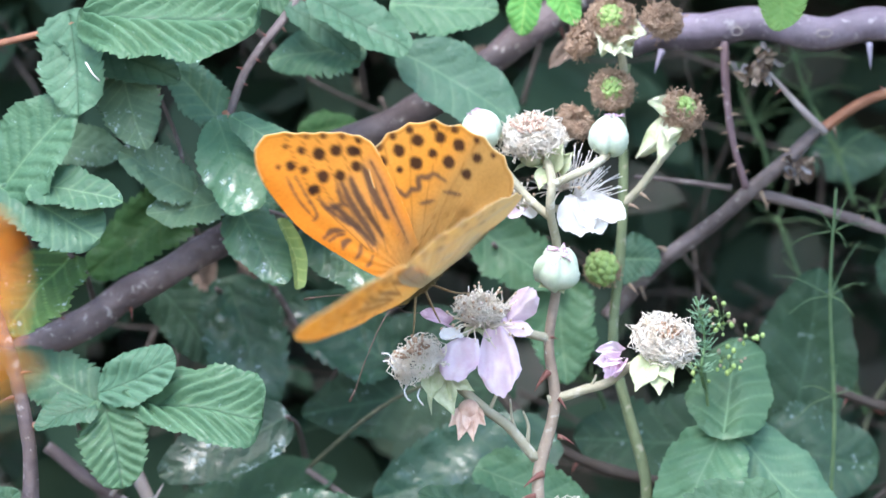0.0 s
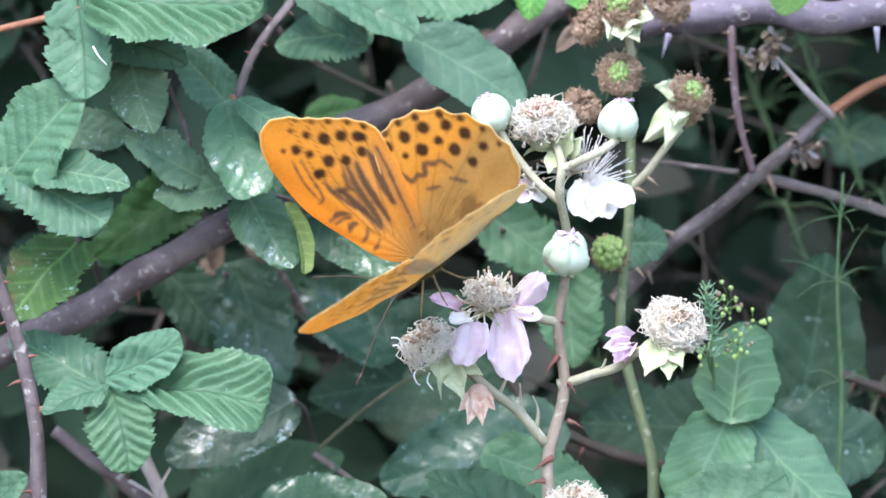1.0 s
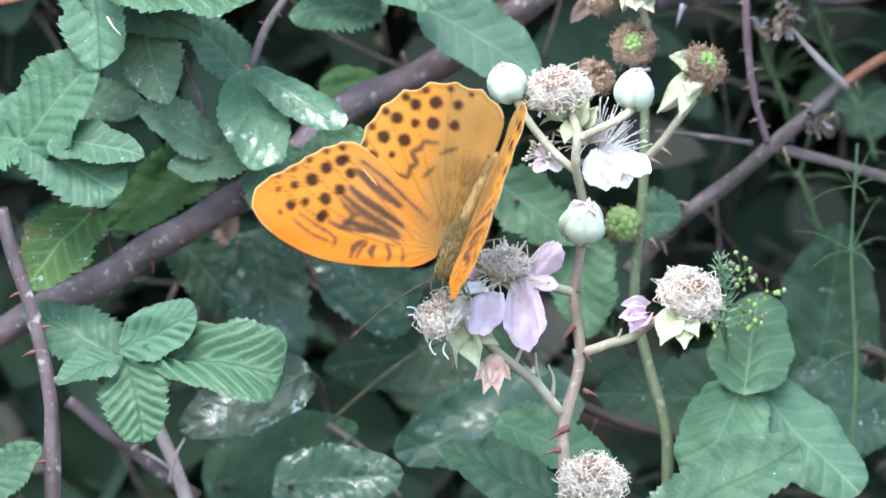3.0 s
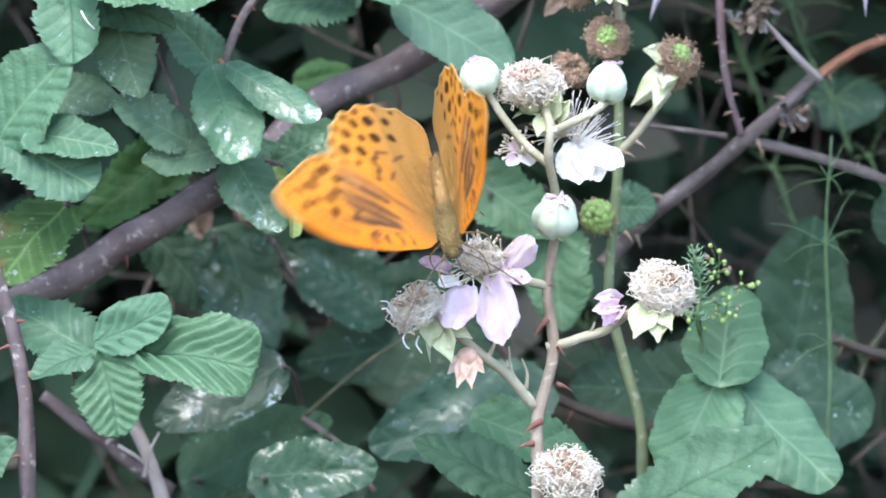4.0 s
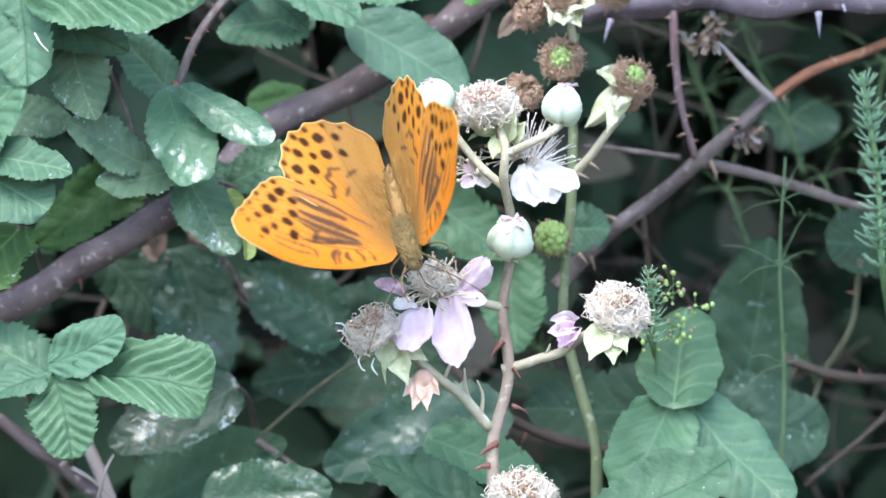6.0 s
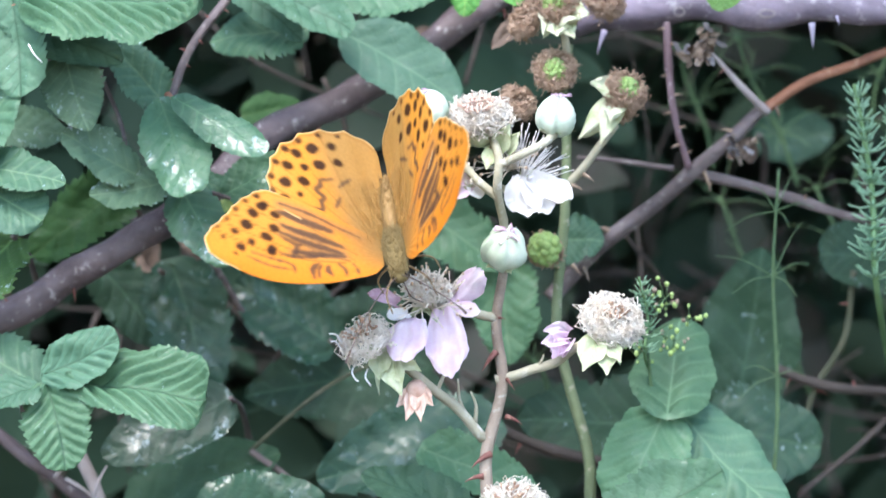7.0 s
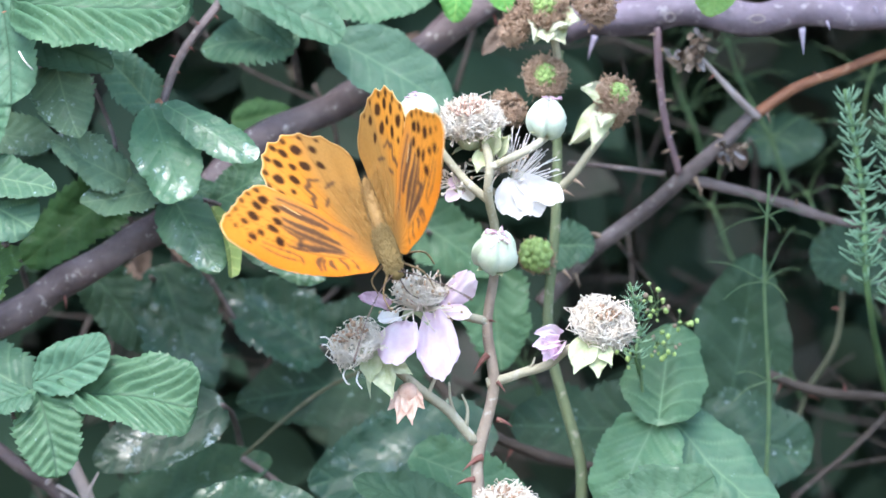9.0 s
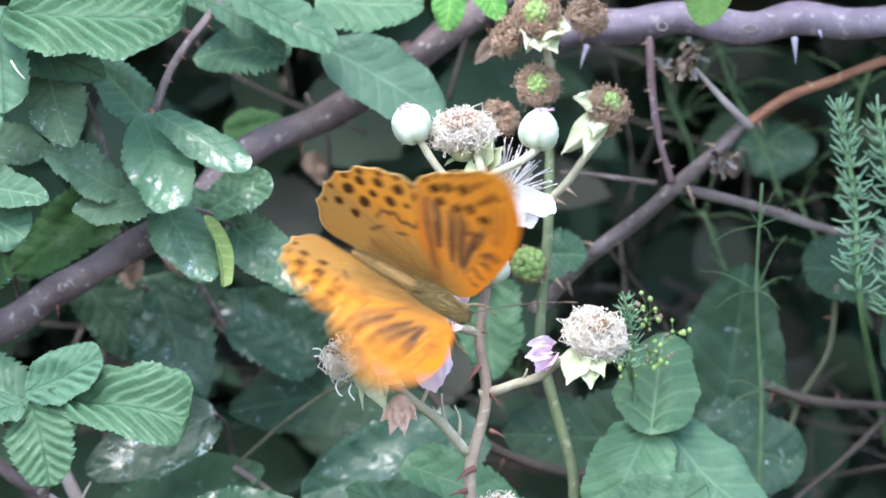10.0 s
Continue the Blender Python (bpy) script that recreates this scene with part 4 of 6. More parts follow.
def thatch(parent, at, axis, radius, count, material, seed=1, low=-0.3, high=1.5, thick=0.00012, flat=0.8, knob=0.8, tips=None):
    """Dried filaments that curl over one another in a dome. low, high: their heights on it."""
    rnd = random.Random(seed)
    axis = Vector(axis).normalized()
    a = axis.orthogonal().normalized()
    c = axis.cross(a)
    o = PLACES[parent].translation
    bm, knobs = bmesh.new(), bmesh.new()
    for k in range(count):
        w, e = rnd.uniform(0, 6.283), rnd.uniform(low, low + 0.55 * (high - low))
        dw, de = rnd.gauss(0, 0.8), rnd.uniform(0.08, 0.62) * (high - low)
        size = radius * rnd.uniform(0.78, 1.1)
        hook = rnd.uniform(-0.1, 0.45)
        line = []
        for i in range(7):
            s = i / 6
            ww, ee = w + dw * s * s, e + de * s
            rr = size * (0.55 + 0.45 * math.sin(math.pi * min(1, 0.15 + 0.7 * s))) * (1 + hook * s * s)
            p = (a * math.cos(ww) + c * math.sin(ww)) * math.cos(ee) * rr + axis * math.sin(ee) * rr * flat
            line.append(Vector(at) + p + Vector((rnd.gauss(0, 1), rnd.gauss(0, 1), rnd.gauss(0, 1))) * radius * 0.085)
        tube(bm, line, thick, thick * 0.75, 4, 0, o)
        if rnd.random() < knob:
            ball(knobs, line[-1] - o, thick * rnd.uniform(1.8, 3.0), seg=5, rings=4)
    tagged(part("filament_tuft", bm, material, parent), kind="stuff")
    tagged(part("anther_tuft", knobs, tips or material, parent), kind="stuff")


def styles(parent, at, axis, radius, count, material, seed=1):
    """The crowded middle of a spent flower."""
    rnd = random.Random(seed)
    axis = Vector(axis).normalized()
    a = axis.orthogonal().normalized()
    c = axis.cross(a)
    o = PLACES[parent].translation
    bm = bmesh.new()
    for k in range(count):
        w, r = rnd.uniform(0, 2 * math.pi), math.sqrt(rnd.random()) * radius
        out = a * math.cos(w) + c * math.sin(w)
        p = Vector(at) + out * r * 0.6
        q = p + axis * radius * rnd.uniform(0.35, 0.6) + out * r * 0.6
        tube(bm, [p, p.lerp(q, 0.5) + out * radius * 0.05, q], 0.00018, 0.00022, 4, 0, o)
        ball(bm, q - o, 0.00034, seg=5, rings=4)
    tagged(part("style_tuft", bm, material, parent), kind="stuff")


def heart(parent, at, r, material):
    return part("receptacle", ball(bmesh.new(), Vector(at) - PLACES[parent].translation, r, seg=12, rings=8), material, parent)


def bud(parent, at, r, axis, label, seed=1, opening=False):
    """A closed bud: five overlapping petals and small sepals at the foot."""
    axis = Vector(axis).normalized()
    m = Matrix.Translation(at) @ axis.to_track_quat("Z", "Y").to_matrix().to_4x4()
    bm = bmesh.new()
    rows, seg, rings = [], 40, 18
    for i in range(rings + 1):
        v = math.pi * (0.02 + 0.96 * i / rings)
        row = []
        for k in range(seg):
            u = 2 * math.pi * k / seg + 0.5 * math.cos(v)
            fold = ((u * 5 / (2 * math.pi) + seed * 0.3) % 1.0)
            rr = r * (0.83 + 0.21 * fold) * (1 + 0.05 * noise.noise(Vector((math.cos(u), math.sin(u), v + seed))))
            pinch = 1 + 0.10 * math.cos(v) ** 3
            row.append(bm.verts.new((rr * math.sin(v) * math.cos(u), rr * math.sin(v) * math.sin(u), rr * 0.98 * math.cos(v) * pinch)))
        rows.append(row)
    for a, b in zip(rows, rows[1:]):
        for k in range(seg):
            bm.faces.new((a[k], b[k], b[(k + 1) % seg], a[(k + 1) % seg]))
    bm.faces.new(rows[0])
    bm.faces.new(rows[-1][::-1])
    ob = part("bud", bm, BUD_SKIN, parent, label, m)
    foot = Vector(at) - axis * r * 0.92
    sepals(ob, foot, axis, r * 1.0, 5, 0.95)
    bm = bmesh.new()
    rnd = random.Random(seed)
    for k in range(9):
        w = rnd.uniform(0, 6.28)
        p = Vector((0.4 * r * math.cos(w) * rnd.random(), 0.4 * r * math.sin(w) * rnd.random(), r * 1.0))
        q = p + Vector((rnd.gauss(0, 0.22), rnd.gauss(0, 0.22), 0.1)) * r
        tube(bm, [p, (p + q) / 2 + Vector((0, 0, 0.06 * r)), q], 0.00016, 0.00016, 4)
    part("petal_seam", bm, PETAL_ROSE, ob, "", m)
    for k in range(4 if opening else 0):
        w = 1.6 * k + 0.4
        p = m @ Vector((0.1 * r * math.cos(w), 0.1 * r * math.sin(w), r * 1.02))
        q = m @ Vector((0.62 * r * math.cos(w + 0.5), 0.62 * r * math.sin(w + 0.5), r * 0.84))
        petal(ob, p, q, r * 0.16, PETAL_ROSE if k % 2 else PETAL_WHITE, axis, "petal_tip", cup=0.6, curl=0.05, crease=0.3)
    return ob


spray = thing("bramble_flower_spray", (0.0076, 0.0000, -0.0734), "upright bramble spray with buds, lilac petals and spent flowers", "flower spray")
stalk(spray, ((0.0076, 0.0000, -0.0734), (0.0078, 0.0000, -0.0527), (0.0076, 0.0000, -0.0412), (0.0108, 0.0000, -0.0274), (0.0096, 0.0000, -0.0148), (0.0110, 0.0000, -0.0045)), 0.0015, 0.0010, STEM_FUR, "main_stem", 10)
stalk(spray, ((0.0110, 0.0000, -0.0045), (0.0112, 0.0020, 0.0047), (0.0098, -0.0050, 0.0120), (0.0101, -0.0060, 0.0184), (0.0088, -0.0010, 0.0231)), 0.0010, 0.0009, STEM_PALE, "main_stem", 10)
for at, way, size in (
        ((0.0096, -0.0020, -0.0205), (-0.8, -0.3, -0.7), 0.005), ((0.0115, -0.0010, -0.0337), (0.9, -0.2, -0.1), 0.0042),
        ((0.0085, -0.0010, -0.0412), (-0.9, -0.3, -0.3), 0.0055), ((0.0070, -0.0010, -0.0458), (-1, -0.1, 0.05), 0.0048), ((0.0087, -0.0010, -0.0483), (1, -0.3, 0.3), 0.004),
        ((0.0101, -0.0010, -0.0136), (0.8, -0.4, 0.1), 0.002), ((0.0116, -0.0010, -0.0260), (0.7, -0.3, -0.6), 0.003)):
    thorn(spray, at, way, size, THORN)
stalk(spray, ((0.0071, 0.0000, -0.0383), (0.0018, -0.0020, -0.0320), (-0.0027, -0.0040, -0.0285), (-0.0085, -0.0050, -0.0237)), 0.0011, 0.0010, STEM_PALE, "branch")
stalk(spray, ((0.0094, 0.0000, -0.0263), (0.0133, 0.0000, -0.0254), (0.0167, -0.0010, -0.0242), (0.0213, -0.0020, -0.0228), (0.0259, -0.0030, -0.0194), (0.0305, -0.0030, -0.0182)), 0.0011, 0.0009, STEM_PALE, "branch")
stalk(spray, ((0.0096, 0.0000, -0.0137), (0.0053, -0.0020, -0.0127), (0.0007, -0.0040, -0.0113), (-0.0039, -0.0040, -0.0102)), 0.0010, 0.0009, STEM_PALE, "branch")
stalk(spray, ((0.0098, -0.0040, 0.0109), (0.0066, -0.0040, 0.0135), (0.0041, -0.0030, 0.0161), (0.0002, -0.0030, 0.0210), (-0.0027, -0.0030, 0.0259)), 0.0009, 0.0008, STEM_PALE, "branch")
stalk(spray, ((0.0100, -0.0060, 0.0172), (0.0145, -0.0070, 0.0193), (0.0190, -0.0050, 0.0216), (0.0214, -0.0010, 0.0236)), 0.0009, 0.0009, STEM_PALE, "branch")
stalk(spray, ((0.0096, 0.0000, 0.0219), (0.0087, 0.0000, 0.0236), (0.0076, 0.0000, 0.0259)), 0.0010, 0.0010, STEM_PALE, "branch")
stalk(spray, ((0.0101, 0.0020, 0.0128), (0.0134, 0.0040, 0.0122), (0.0168, 0.0050, 0.0128)), 0.0008, 0.0008, STEM_PALE, "branch")
stalk(spray, ((0.0076, 0.0000, 0.0122), (0.0053, 0.0000, 0.0127), (0.0030, 0.0000, 0.0133)), 0.0008, 0.0006, STEM_PALE, "branch")
for pts in (((0.0036, -0.0010, -0.0337), (0.0022, -0.0020, -0.0303), (0.0018, -0.0030, -0.0260)), ((0.0053, -0.0010, -0.0349), (0.0055, -0.0020, -0.0314), (0.0044, -0.0030, -0.0285)),
            ((-0.0025, -0.0040, -0.0285), (-0.0010, -0.0050, -0.0250), (-0.0007, -0.0050, -0.0233)), ((0.0167, -0.0010, -0.0242), (0.0185, -0.0020, -0.0228), (0.0192, -0.0030, -0.0211))):
    stalk(spray, pts, 0.0005, 0.0002, STEM_PALE, "bract", 5)

bud(spray, (0.0112, -0.0040, 0.0002), 0.0048, (0.1, -0.7, 0.7), "white-green bud just opening at its tip", 1, True)
bud(spray, (0.0218, -0.0010, 0.0270), 0.0043, (0.1, -0.25, 1), "closed white-green bud", 2)
bud(spray, (-0.0040, -0.0030, 0.0282), 0.0042, (-0.35, -0.3, 0.9), "closed white-green bud", 3)


def flower(at, label):
    ob = new("flower")
    ob.empty_display_size = 0.004
    ob.parent = spray
    ob.location = Vector(at) - PLACES[spray].translation
    PLACES[ob] = Matrix.Translation(at)
    return tagged(ob, label)


# spent flower at the top
f = flower((0.0063, 0.0000, 0.0232), "spent flower with a tangle of cream filaments")
heart(f, (0.0062, 0.0000, 0.0239), 0.0030, SEPAL)
thatch(f, (0.0063, 0.0000, 0.0262), (-0.1, -0.3, 1), 0.0062, 620, FILAMENT, 1, -0.5, 1.3, 0.00011)
styles(f, (0.0058, -0.0040, 0.0286), (-0.1, -0.5, 0.9), 0.0034, 44, FILAMENT_ROSE, 2)
sepals(f, (0.0066, 0.0020, 0.0216), (-0.1, -0.1, 1), 0.0051, 5, 1.5)

# open white flower
f = flower((0.0162, 0.0030, 0.0151), "open white flower with bristling filaments")
heart(f, (0.0161, 0.0030, 0.0153), 0.0018, SEPAL)
petal(f, (0.0151, 0.0010, 0.0155), (0.0158, -0.0040, 0.0074), 0.0041, PETAL_WHITE, (-0.1, -0.8, 0.6), crease=0.16)
petal(f, (0.0161, 0.0010, 0.0148), (0.0247, -0.0030, 0.0107), 0.0036, PETAL_WHITE, (0.1, -0.7, 0.7), crease=0.16)
petal(f, (0.0158, 0.0000, 0.0148), (0.0204, -0.0030, 0.0079), 0.0034, PETAL_WHITE, (0, -0.8, 0.5), crease=0.16)
petal(f, (0.0147, 0.0010, 0.0151), (0.0117, -0.0020, 0.0102), 0.0016, PETAL_WHITE, (0, -0.9, 0.4))
filaments(f, (0.0154, 0.0010, 0.0153), (0.62, -0.3, 0.7), 0.0086, 50, 0.07, PETAL_WHITE, FILAMENT, thick=0.0001, seed=3, spread=0.75)
filaments(f, (0.0124, 0.0030, 0.0167), (-0.3, -0.4, 0.8), 0.0062, 40, 0.3, FILAMENT, ANTHER_PALE, seed=4, spread=1.1)

# green sepals standing under the upper flowers
for base, tip, half in (((0.0101, -0.0020, 0.0205), (0.0121, -0.0060, 0.0255), 18), ((0.0087, -0.0030, 0.0205), (0.0075, -0.0060, 0.0166), 15), ((0.0116, -0.0020, 0.0201), (0.0142, -0.0050, 0.0240), 15)):
    petal(f, base, tip, half * 0.000115, SEPAL, (0, -0.9, 0.4), "sepal", cup=0.35)

# small faded bloom by the upper stem
f = flower((0.0032, 0.0000, 0.0137), "small faded bloom with curled lilac petals")
heart(f, (0.0036, 0.0000, 0.0133), 0.0011, SEPAL)
petal(f, (0.0044, 0.0000, 0.0132), (0.0014, -0.0020, 0.0110), 0.0015, PETAL_LILAC, cup=0.6)
petal(f, (0.0044, 0.0000, 0.0139), (0.0066, -0.0020, 0.0110), 0.0018, PETAL_WHITE, cup=0.5)
petal(f, (0.0041, 0.0000, 0.0139), (0.0018, -0.0010, 0.0150), 0.0014, PETAL_LILAC, cup=0.6)
filaments(f, (0.0036, 0.0000, 0.0137), (-0.6, -0.4, 0.4), 0.0039, 26, 0.5, seed=5)

# flower on which the butterfly feeds
f = flower((-0.0045, -0.0040, -0.0108), "fading flower with hanging lilac petals and cream filaments")
heart(f, (-0.0041, -0.0040, -0.0104), 0.0023, SEPAL)
thatch(f, (-0.0045, -0.0060, -0.0085), (0.1, -0.4, 1), 0.0048, 140, FILAMENT, 31, -0.2, 1.2, 0.00014)
petal(f, (-0.0011, -0.0070, -0.0118), (0.0000, -0.0140, -0.0244), 0.0044, PETAL_LILAC, (-0.1, -0.9, 0.45), cup=-0.15, crease=0.2)
petal(f, (-0.0071, -0.0080, -0.0131), (-0.0102, -0.0140, -0.0214), 0.0045, PETAL_LILAC, (-0.2, -0.8, 0.6), cup=-0.2, crease=0.2)
petal(f, (0.0009, -0.0050, -0.0104), (0.0064, -0.0090, -0.0040), 0.0029, PETAL_LILAC, (0.1, -0.9, 0.4), cup=-0.5, crease=0.14)
petal(f, (0.0000, -0.0050, -0.0099), (0.0059, -0.0090, -0.0122), 0.0021, PETAL_LILAC, (0, -0.8, 0.6), cup=-0.2)
petal(f, (-0.0107, -0.0060, -0.0113), (-0.0160, -0.0090, -0.0083), 0.0019, PETAL_ROSE, (0, -0.8, 0.6), cup=0.8, crease=0.25)
petal(f, (-0.0082, -0.0080, -0.0131), (-0.0123, -0.0120, -0.0131), 0.0017, PETAL_WHITE, (0, -0.8, 0.6), cup=0.5, crease=0.25)
filaments(f, (-0.0037, -0.0050, -0.0111), (0.1, -0.35, 0.93), 0.0076, 110, 0.5, FILAMENT, ANTHER_PALE, seed=7, spread=1.4, thick=0.00018)
styles(f, (-0.0048, -0.0060, -0.0090), (-0.05, -0.6, 0.8), 0.0026, 26, FILAMENT_ROSE, 4)
sepals(f, (-0.0039, -0.0040, -0.0113), (0, -0.4, 1), 0.0053, 5, 1.6)

# spent flower beside it
f = flower((-0.0147, -0.0060, -0.0204), "spent flower with brown styles and loose white filaments")
heart(f, (-0.0147, -0.0060, -0.0202), 0.0028, SEPAL)
thatch(f, (-0.0168, -0.0110, -0.0183), (-0.5, -0.5, 0.7), 0.0053, 230, FILAMENT, 9, -0.6, 1.2)
styles(f, (-0.0175, -0.0130, -0.0165), (-0.4, -0.6, 0.8), 0.0031, 30, FILAMENT_BROWN, 6)
sepals(f, (-0.0128, -0.0060, -0.0218), (-0.8, -0.3, 0.45), 0.0076, 5, 1.7)
bm = bmesh.new()
for pts in (((-0.0187, -0.0100, -0.0195), (-0.0211, -0.0120, -0.0188), (-0.0226, -0.0130, -0.0169), (-0.0241, -0.0130, -0.0167)), ((-0.0189, -0.0100, -0.0204), (-0.0214, -0.0120, -0.0199), (-0.0227, -0.0130, -0.0183), (-0.0238, -0.0130, -0.0183)), ((-0.0187, -0.0100, -0.0227), (-0.0195, -0.0120, -0.0243), (-0.0189, -0.0120, -0.0258), (-0.0182, -0.0120, -0.0263)), ((-0.0164, -0.0100, -0.0238), (-0.0168, -0.0120, -0.0255), (-0.0157, -0.0120, -0.0272))):
    tube(bm, smooth_line(pts), 0.0002, 0.00017, 5, 0, PLACES[f].translation)
part("loose_filament", bm, PETAL_WHITE, f)

for base, tip, half in (((-0.0132, -0.0090, -0.0210), (-0.0095, -0.0120, -0.0289), 22), ((-0.0139, -0.0090, -0.0206), (-0.0141, -0.0120, -0.0258), 20), ((-0.0101, -0.0080, -0.0222), (-0.0057, -0.0110, -0.0240), 13)):
    petal(f, base, tip, half * 0.000115, SEPAL, (0, -0.9, 0.4), "sepal", cup=0.3)

# shrivelled calyx
f = flower((-0.0056, -0.0040, -0.0285), "shrivelled pink calyx with pointed lobes")
heart(f, (-0.0066, -0.0060, -0.0282), 0.0022, PETAL_PINK)
for tip in ((-0.0105, -0.0090, -0.0313), (-0.0086, -0.0110, -0.0338), (-0.0057, -0.0110, -0.0340), (-0.0032, -0.0090, -0.0311)):
    petal(f, (-0.0066, -0.0060, -0.0280), tip, 0.0017, PETAL_PINK, (0, -0.9, 0.2), "lobe", cup=0.4, crease=0.12)

# flower on the outer branch
f = flower((0.0318, -0.0030, -0.0194), "spent flower with white filaments and pale green sepals")
heart(f, (0.0325, -0.0030, -0.0187), 0.0032, SEPAL)
thatch(f, (0.0329, -0.0050, -0.0145), (0.35, -0.5, 0.8), 0.0060, 500, FILAMENT, 11, -0.6, 1.3)
styles(f, (0.0337, -0.0090, -0.0131), (0.3, -0.6, 0.7), 0.0025, 22, FILAMENT_BROWN, 8)
sepals(f, (0.0311, -0.0030, -0.0191), (0.5, -0.3, 0.8), 0.0057, 5, 1.65)
for base, tip, half in (((0.0241, -0.0030, -0.0171), (0.0199, -0.0060, -0.0159), 0.0019), ((0.0238, -0.0030, -0.0180), (0.0192, -0.0070, -0.0188), 0.0018), ((0.0243, -0.0030, -0.0182), (0.0208, -0.0070, -0.0211), 0.0019), ((0.0236, -0.0030, -0.0187), (0.0228, -0.0060, -0.0214), 0.0015)):
    petal(f, base, tip, half, PETAL_LILAC, (0, -0.9, 0.3), cup=0.7, crease=0.28)
bm = bmesh.new()
for pts in (((0.0304, -0.0040, -0.0153), (0.0298, -0.0060, -0.0119), (0.0281, -0.0060, -0.0096)), ((0.0307, -0.0040, -0.0148), (0.0304, -0.0060, -0.0107), (0.0318, -0.0060, -0.0081))):
    tube(bm, smooth_line(pts), 0.0002, 0.00017, 5, 0, PLACES[f].translation)
part("loose_filament", bm, PETAL_WHITE, f)

for base, tip, half in (((0.0299, -0.0080, -0.0174), (0.0270, -0.0120, -0.0240), 26), ((0.0315, -0.0080, -0.0184), (0.0318, -0.0120, -0.0247), 22), ((0.0322, -0.0080, -0.0188), (0.0345, -0.0120, -0.0222), 16)):
    petal(f, base, tip, half * 0.000115, SEPAL, (0, -0.9, 0.4), "sepal", cup=0.3)

# flower low on the stem
f = flower((0.0132, -0.0060, -0.0524), "spent flower low on the stem")
heart(f, (0.0135, -0.0060, -0.0530), 0.0030, SEPAL)
thatch(f, (0.0135, -0.0060, -0.0527), (0.1, -0.5, 0.9), 0.0064, 460, FILAMENT, 13, -0.5, 1.3)
styles(f, (0.0132, -0.0090, -0.0506), (0.1, -0.6, 0.8), 0.0037, 50, FILAMENT_BROWN, 9)
stalk(f, ((0.0135, -0.0060, -0.0530), (0.0121, -0.0040, -0.0571), (0.0085, 0.0000, -0.0630)), 0.0009, 0.0010, STEM_PALE, "flower_stalk")

# berries on a stem behind
berries = thing("bramble_berry_stem", (0.0288, 0.0220, -0.0747), "green bramble stem with unripe berries and dried stamens", "berry stem")
stalk(berries, ((0.0288, 0.0220, -0.0747), (0.0290, 0.0220, -0.0513), (0.0285, 0.0220, -0.0420), (0.0243, 0.0220, -0.0270), (0.0220, 0.0220, -0.0151), (0.0236, 0.0220, 0.0048), (0.0241, 0.0220, 0.0223), (0.0235, 0.0220, 0.0340), (0.0247, 0.0220, 0.0422)), 0.0013, 0.0009, STEM_GREEN, "main_stem", 10)
stalk(berries, ((0.0241, 0.0220, 0.0130), (0.0275, 0.0200, 0.0165), (0.0310, 0.0190, 0.0213), (0.0343, 0.0180, 0.0255)), 0.0009, 0.0008, STEM_PALE, "branch")
stalk(berries, ((0.0243, 0.0220, 0.0399), (0.0235, 0.0200, 0.0445), (0.0223, 0.0200, 0.0491)), 0.0009, 0.0008, STEM_PALE, "branch")
stalk(berries, ((0.0234, 0.0220, -0.0046), (0.0217, 0.0210, -0.0034), (0.0200, 0.0200, -0.0016)), 0.0008, 0.0007, STEM_GREEN, "branch")
for at, way, size in (((0.0252, 0.0200, -0.0034), (0.8, -0.3, -0.6), 0.0032), ((0.0252, 0.0200, 0.0130), (0.9, -0.3, -0.1), 0.003), ((0.0226, 0.0200, -0.0162), (-0.9, -0.3, -0.2), 0.003), ((0.0275, 0.0190, 0.0153), (0.8, -0.2, -0.3), 0.003)):
    thorn(berries, at, way, size, THORN_PALE)


DRUPELET = bpy.data.meshes.new("drupelet")
bm = ball(bmesh.new(), (0, 0, 0), 1, seg=8, rings=6)
bm.to_mesh(DRUPELET)
bm.free()
DRUPELET.polygons.foreach_set("use_smooth", [True] * len(DRUPELET.polygons))
DRUPELET.materials.append(DRUPE)


def berry(at, r, axis, label, seed=1, ring=0.9, pale=(), core=24):
    ob = new("berry")
    ob.empty_display_size = 0.004
    ob.parent = berries
    ob.location = Vector(at) - PLACES[berries].translation
    PLACES[ob] = Matrix.Translation(at)
    tagged(ob, label)
    axis = Vector(axis).normalized()
    q = axis.to_track_quat("Z", "Y").to_matrix()
    rnd = random.Random(seed)
    for k in range(core):
        z = 1 - 1.0 * (k + 0.5) / core
        w = k * 2.39996
        g = math.sqrt(max(0, 1 - z * z))
        spot = Vector(at) + q @ Vector((g * math.cos(w), g * math.sin(w), z)) * r * 0.46
        part("drupelet", DRUPELET, DRUPE, ob, "", Matrix.Translation(spot) @ Matrix.Scale(r * 0.18 * rnd.uniform(0.85, 1.1), 4))
    thatch(ob, Vector(at) - axis * r * 0.1, axis, r * 0.92 * ring / 0.9, 330, FILAMENT_BROWN, seed, -0.9, 0.85, 0.00012, 0.8, 1.0)
    filaments(ob, Vector(at) - axis * r * 0.2, axis, r * 1.05 * ring / 0.9, 110, 0.55, FILAMENT_BROWN, FILAMENT_BROWN, seed=seed + 60, thick=0.0001, spread=1.7, least=0.75)
    for tip in pale:
        foot = Vector(at) - axis * r * 0.5
        petal(ob, foot, tip, r * 0.6, SEPAL_CREAM, (rnd.uniform(-0.4, 0.4), -0.9, rnd.uniform(0, 0.7)), "sepal", cup=rnd.uniform(-0.5, 0.5), curl=rnd.uniform(-0.4, 0.5), crease=0.15)
    return ob


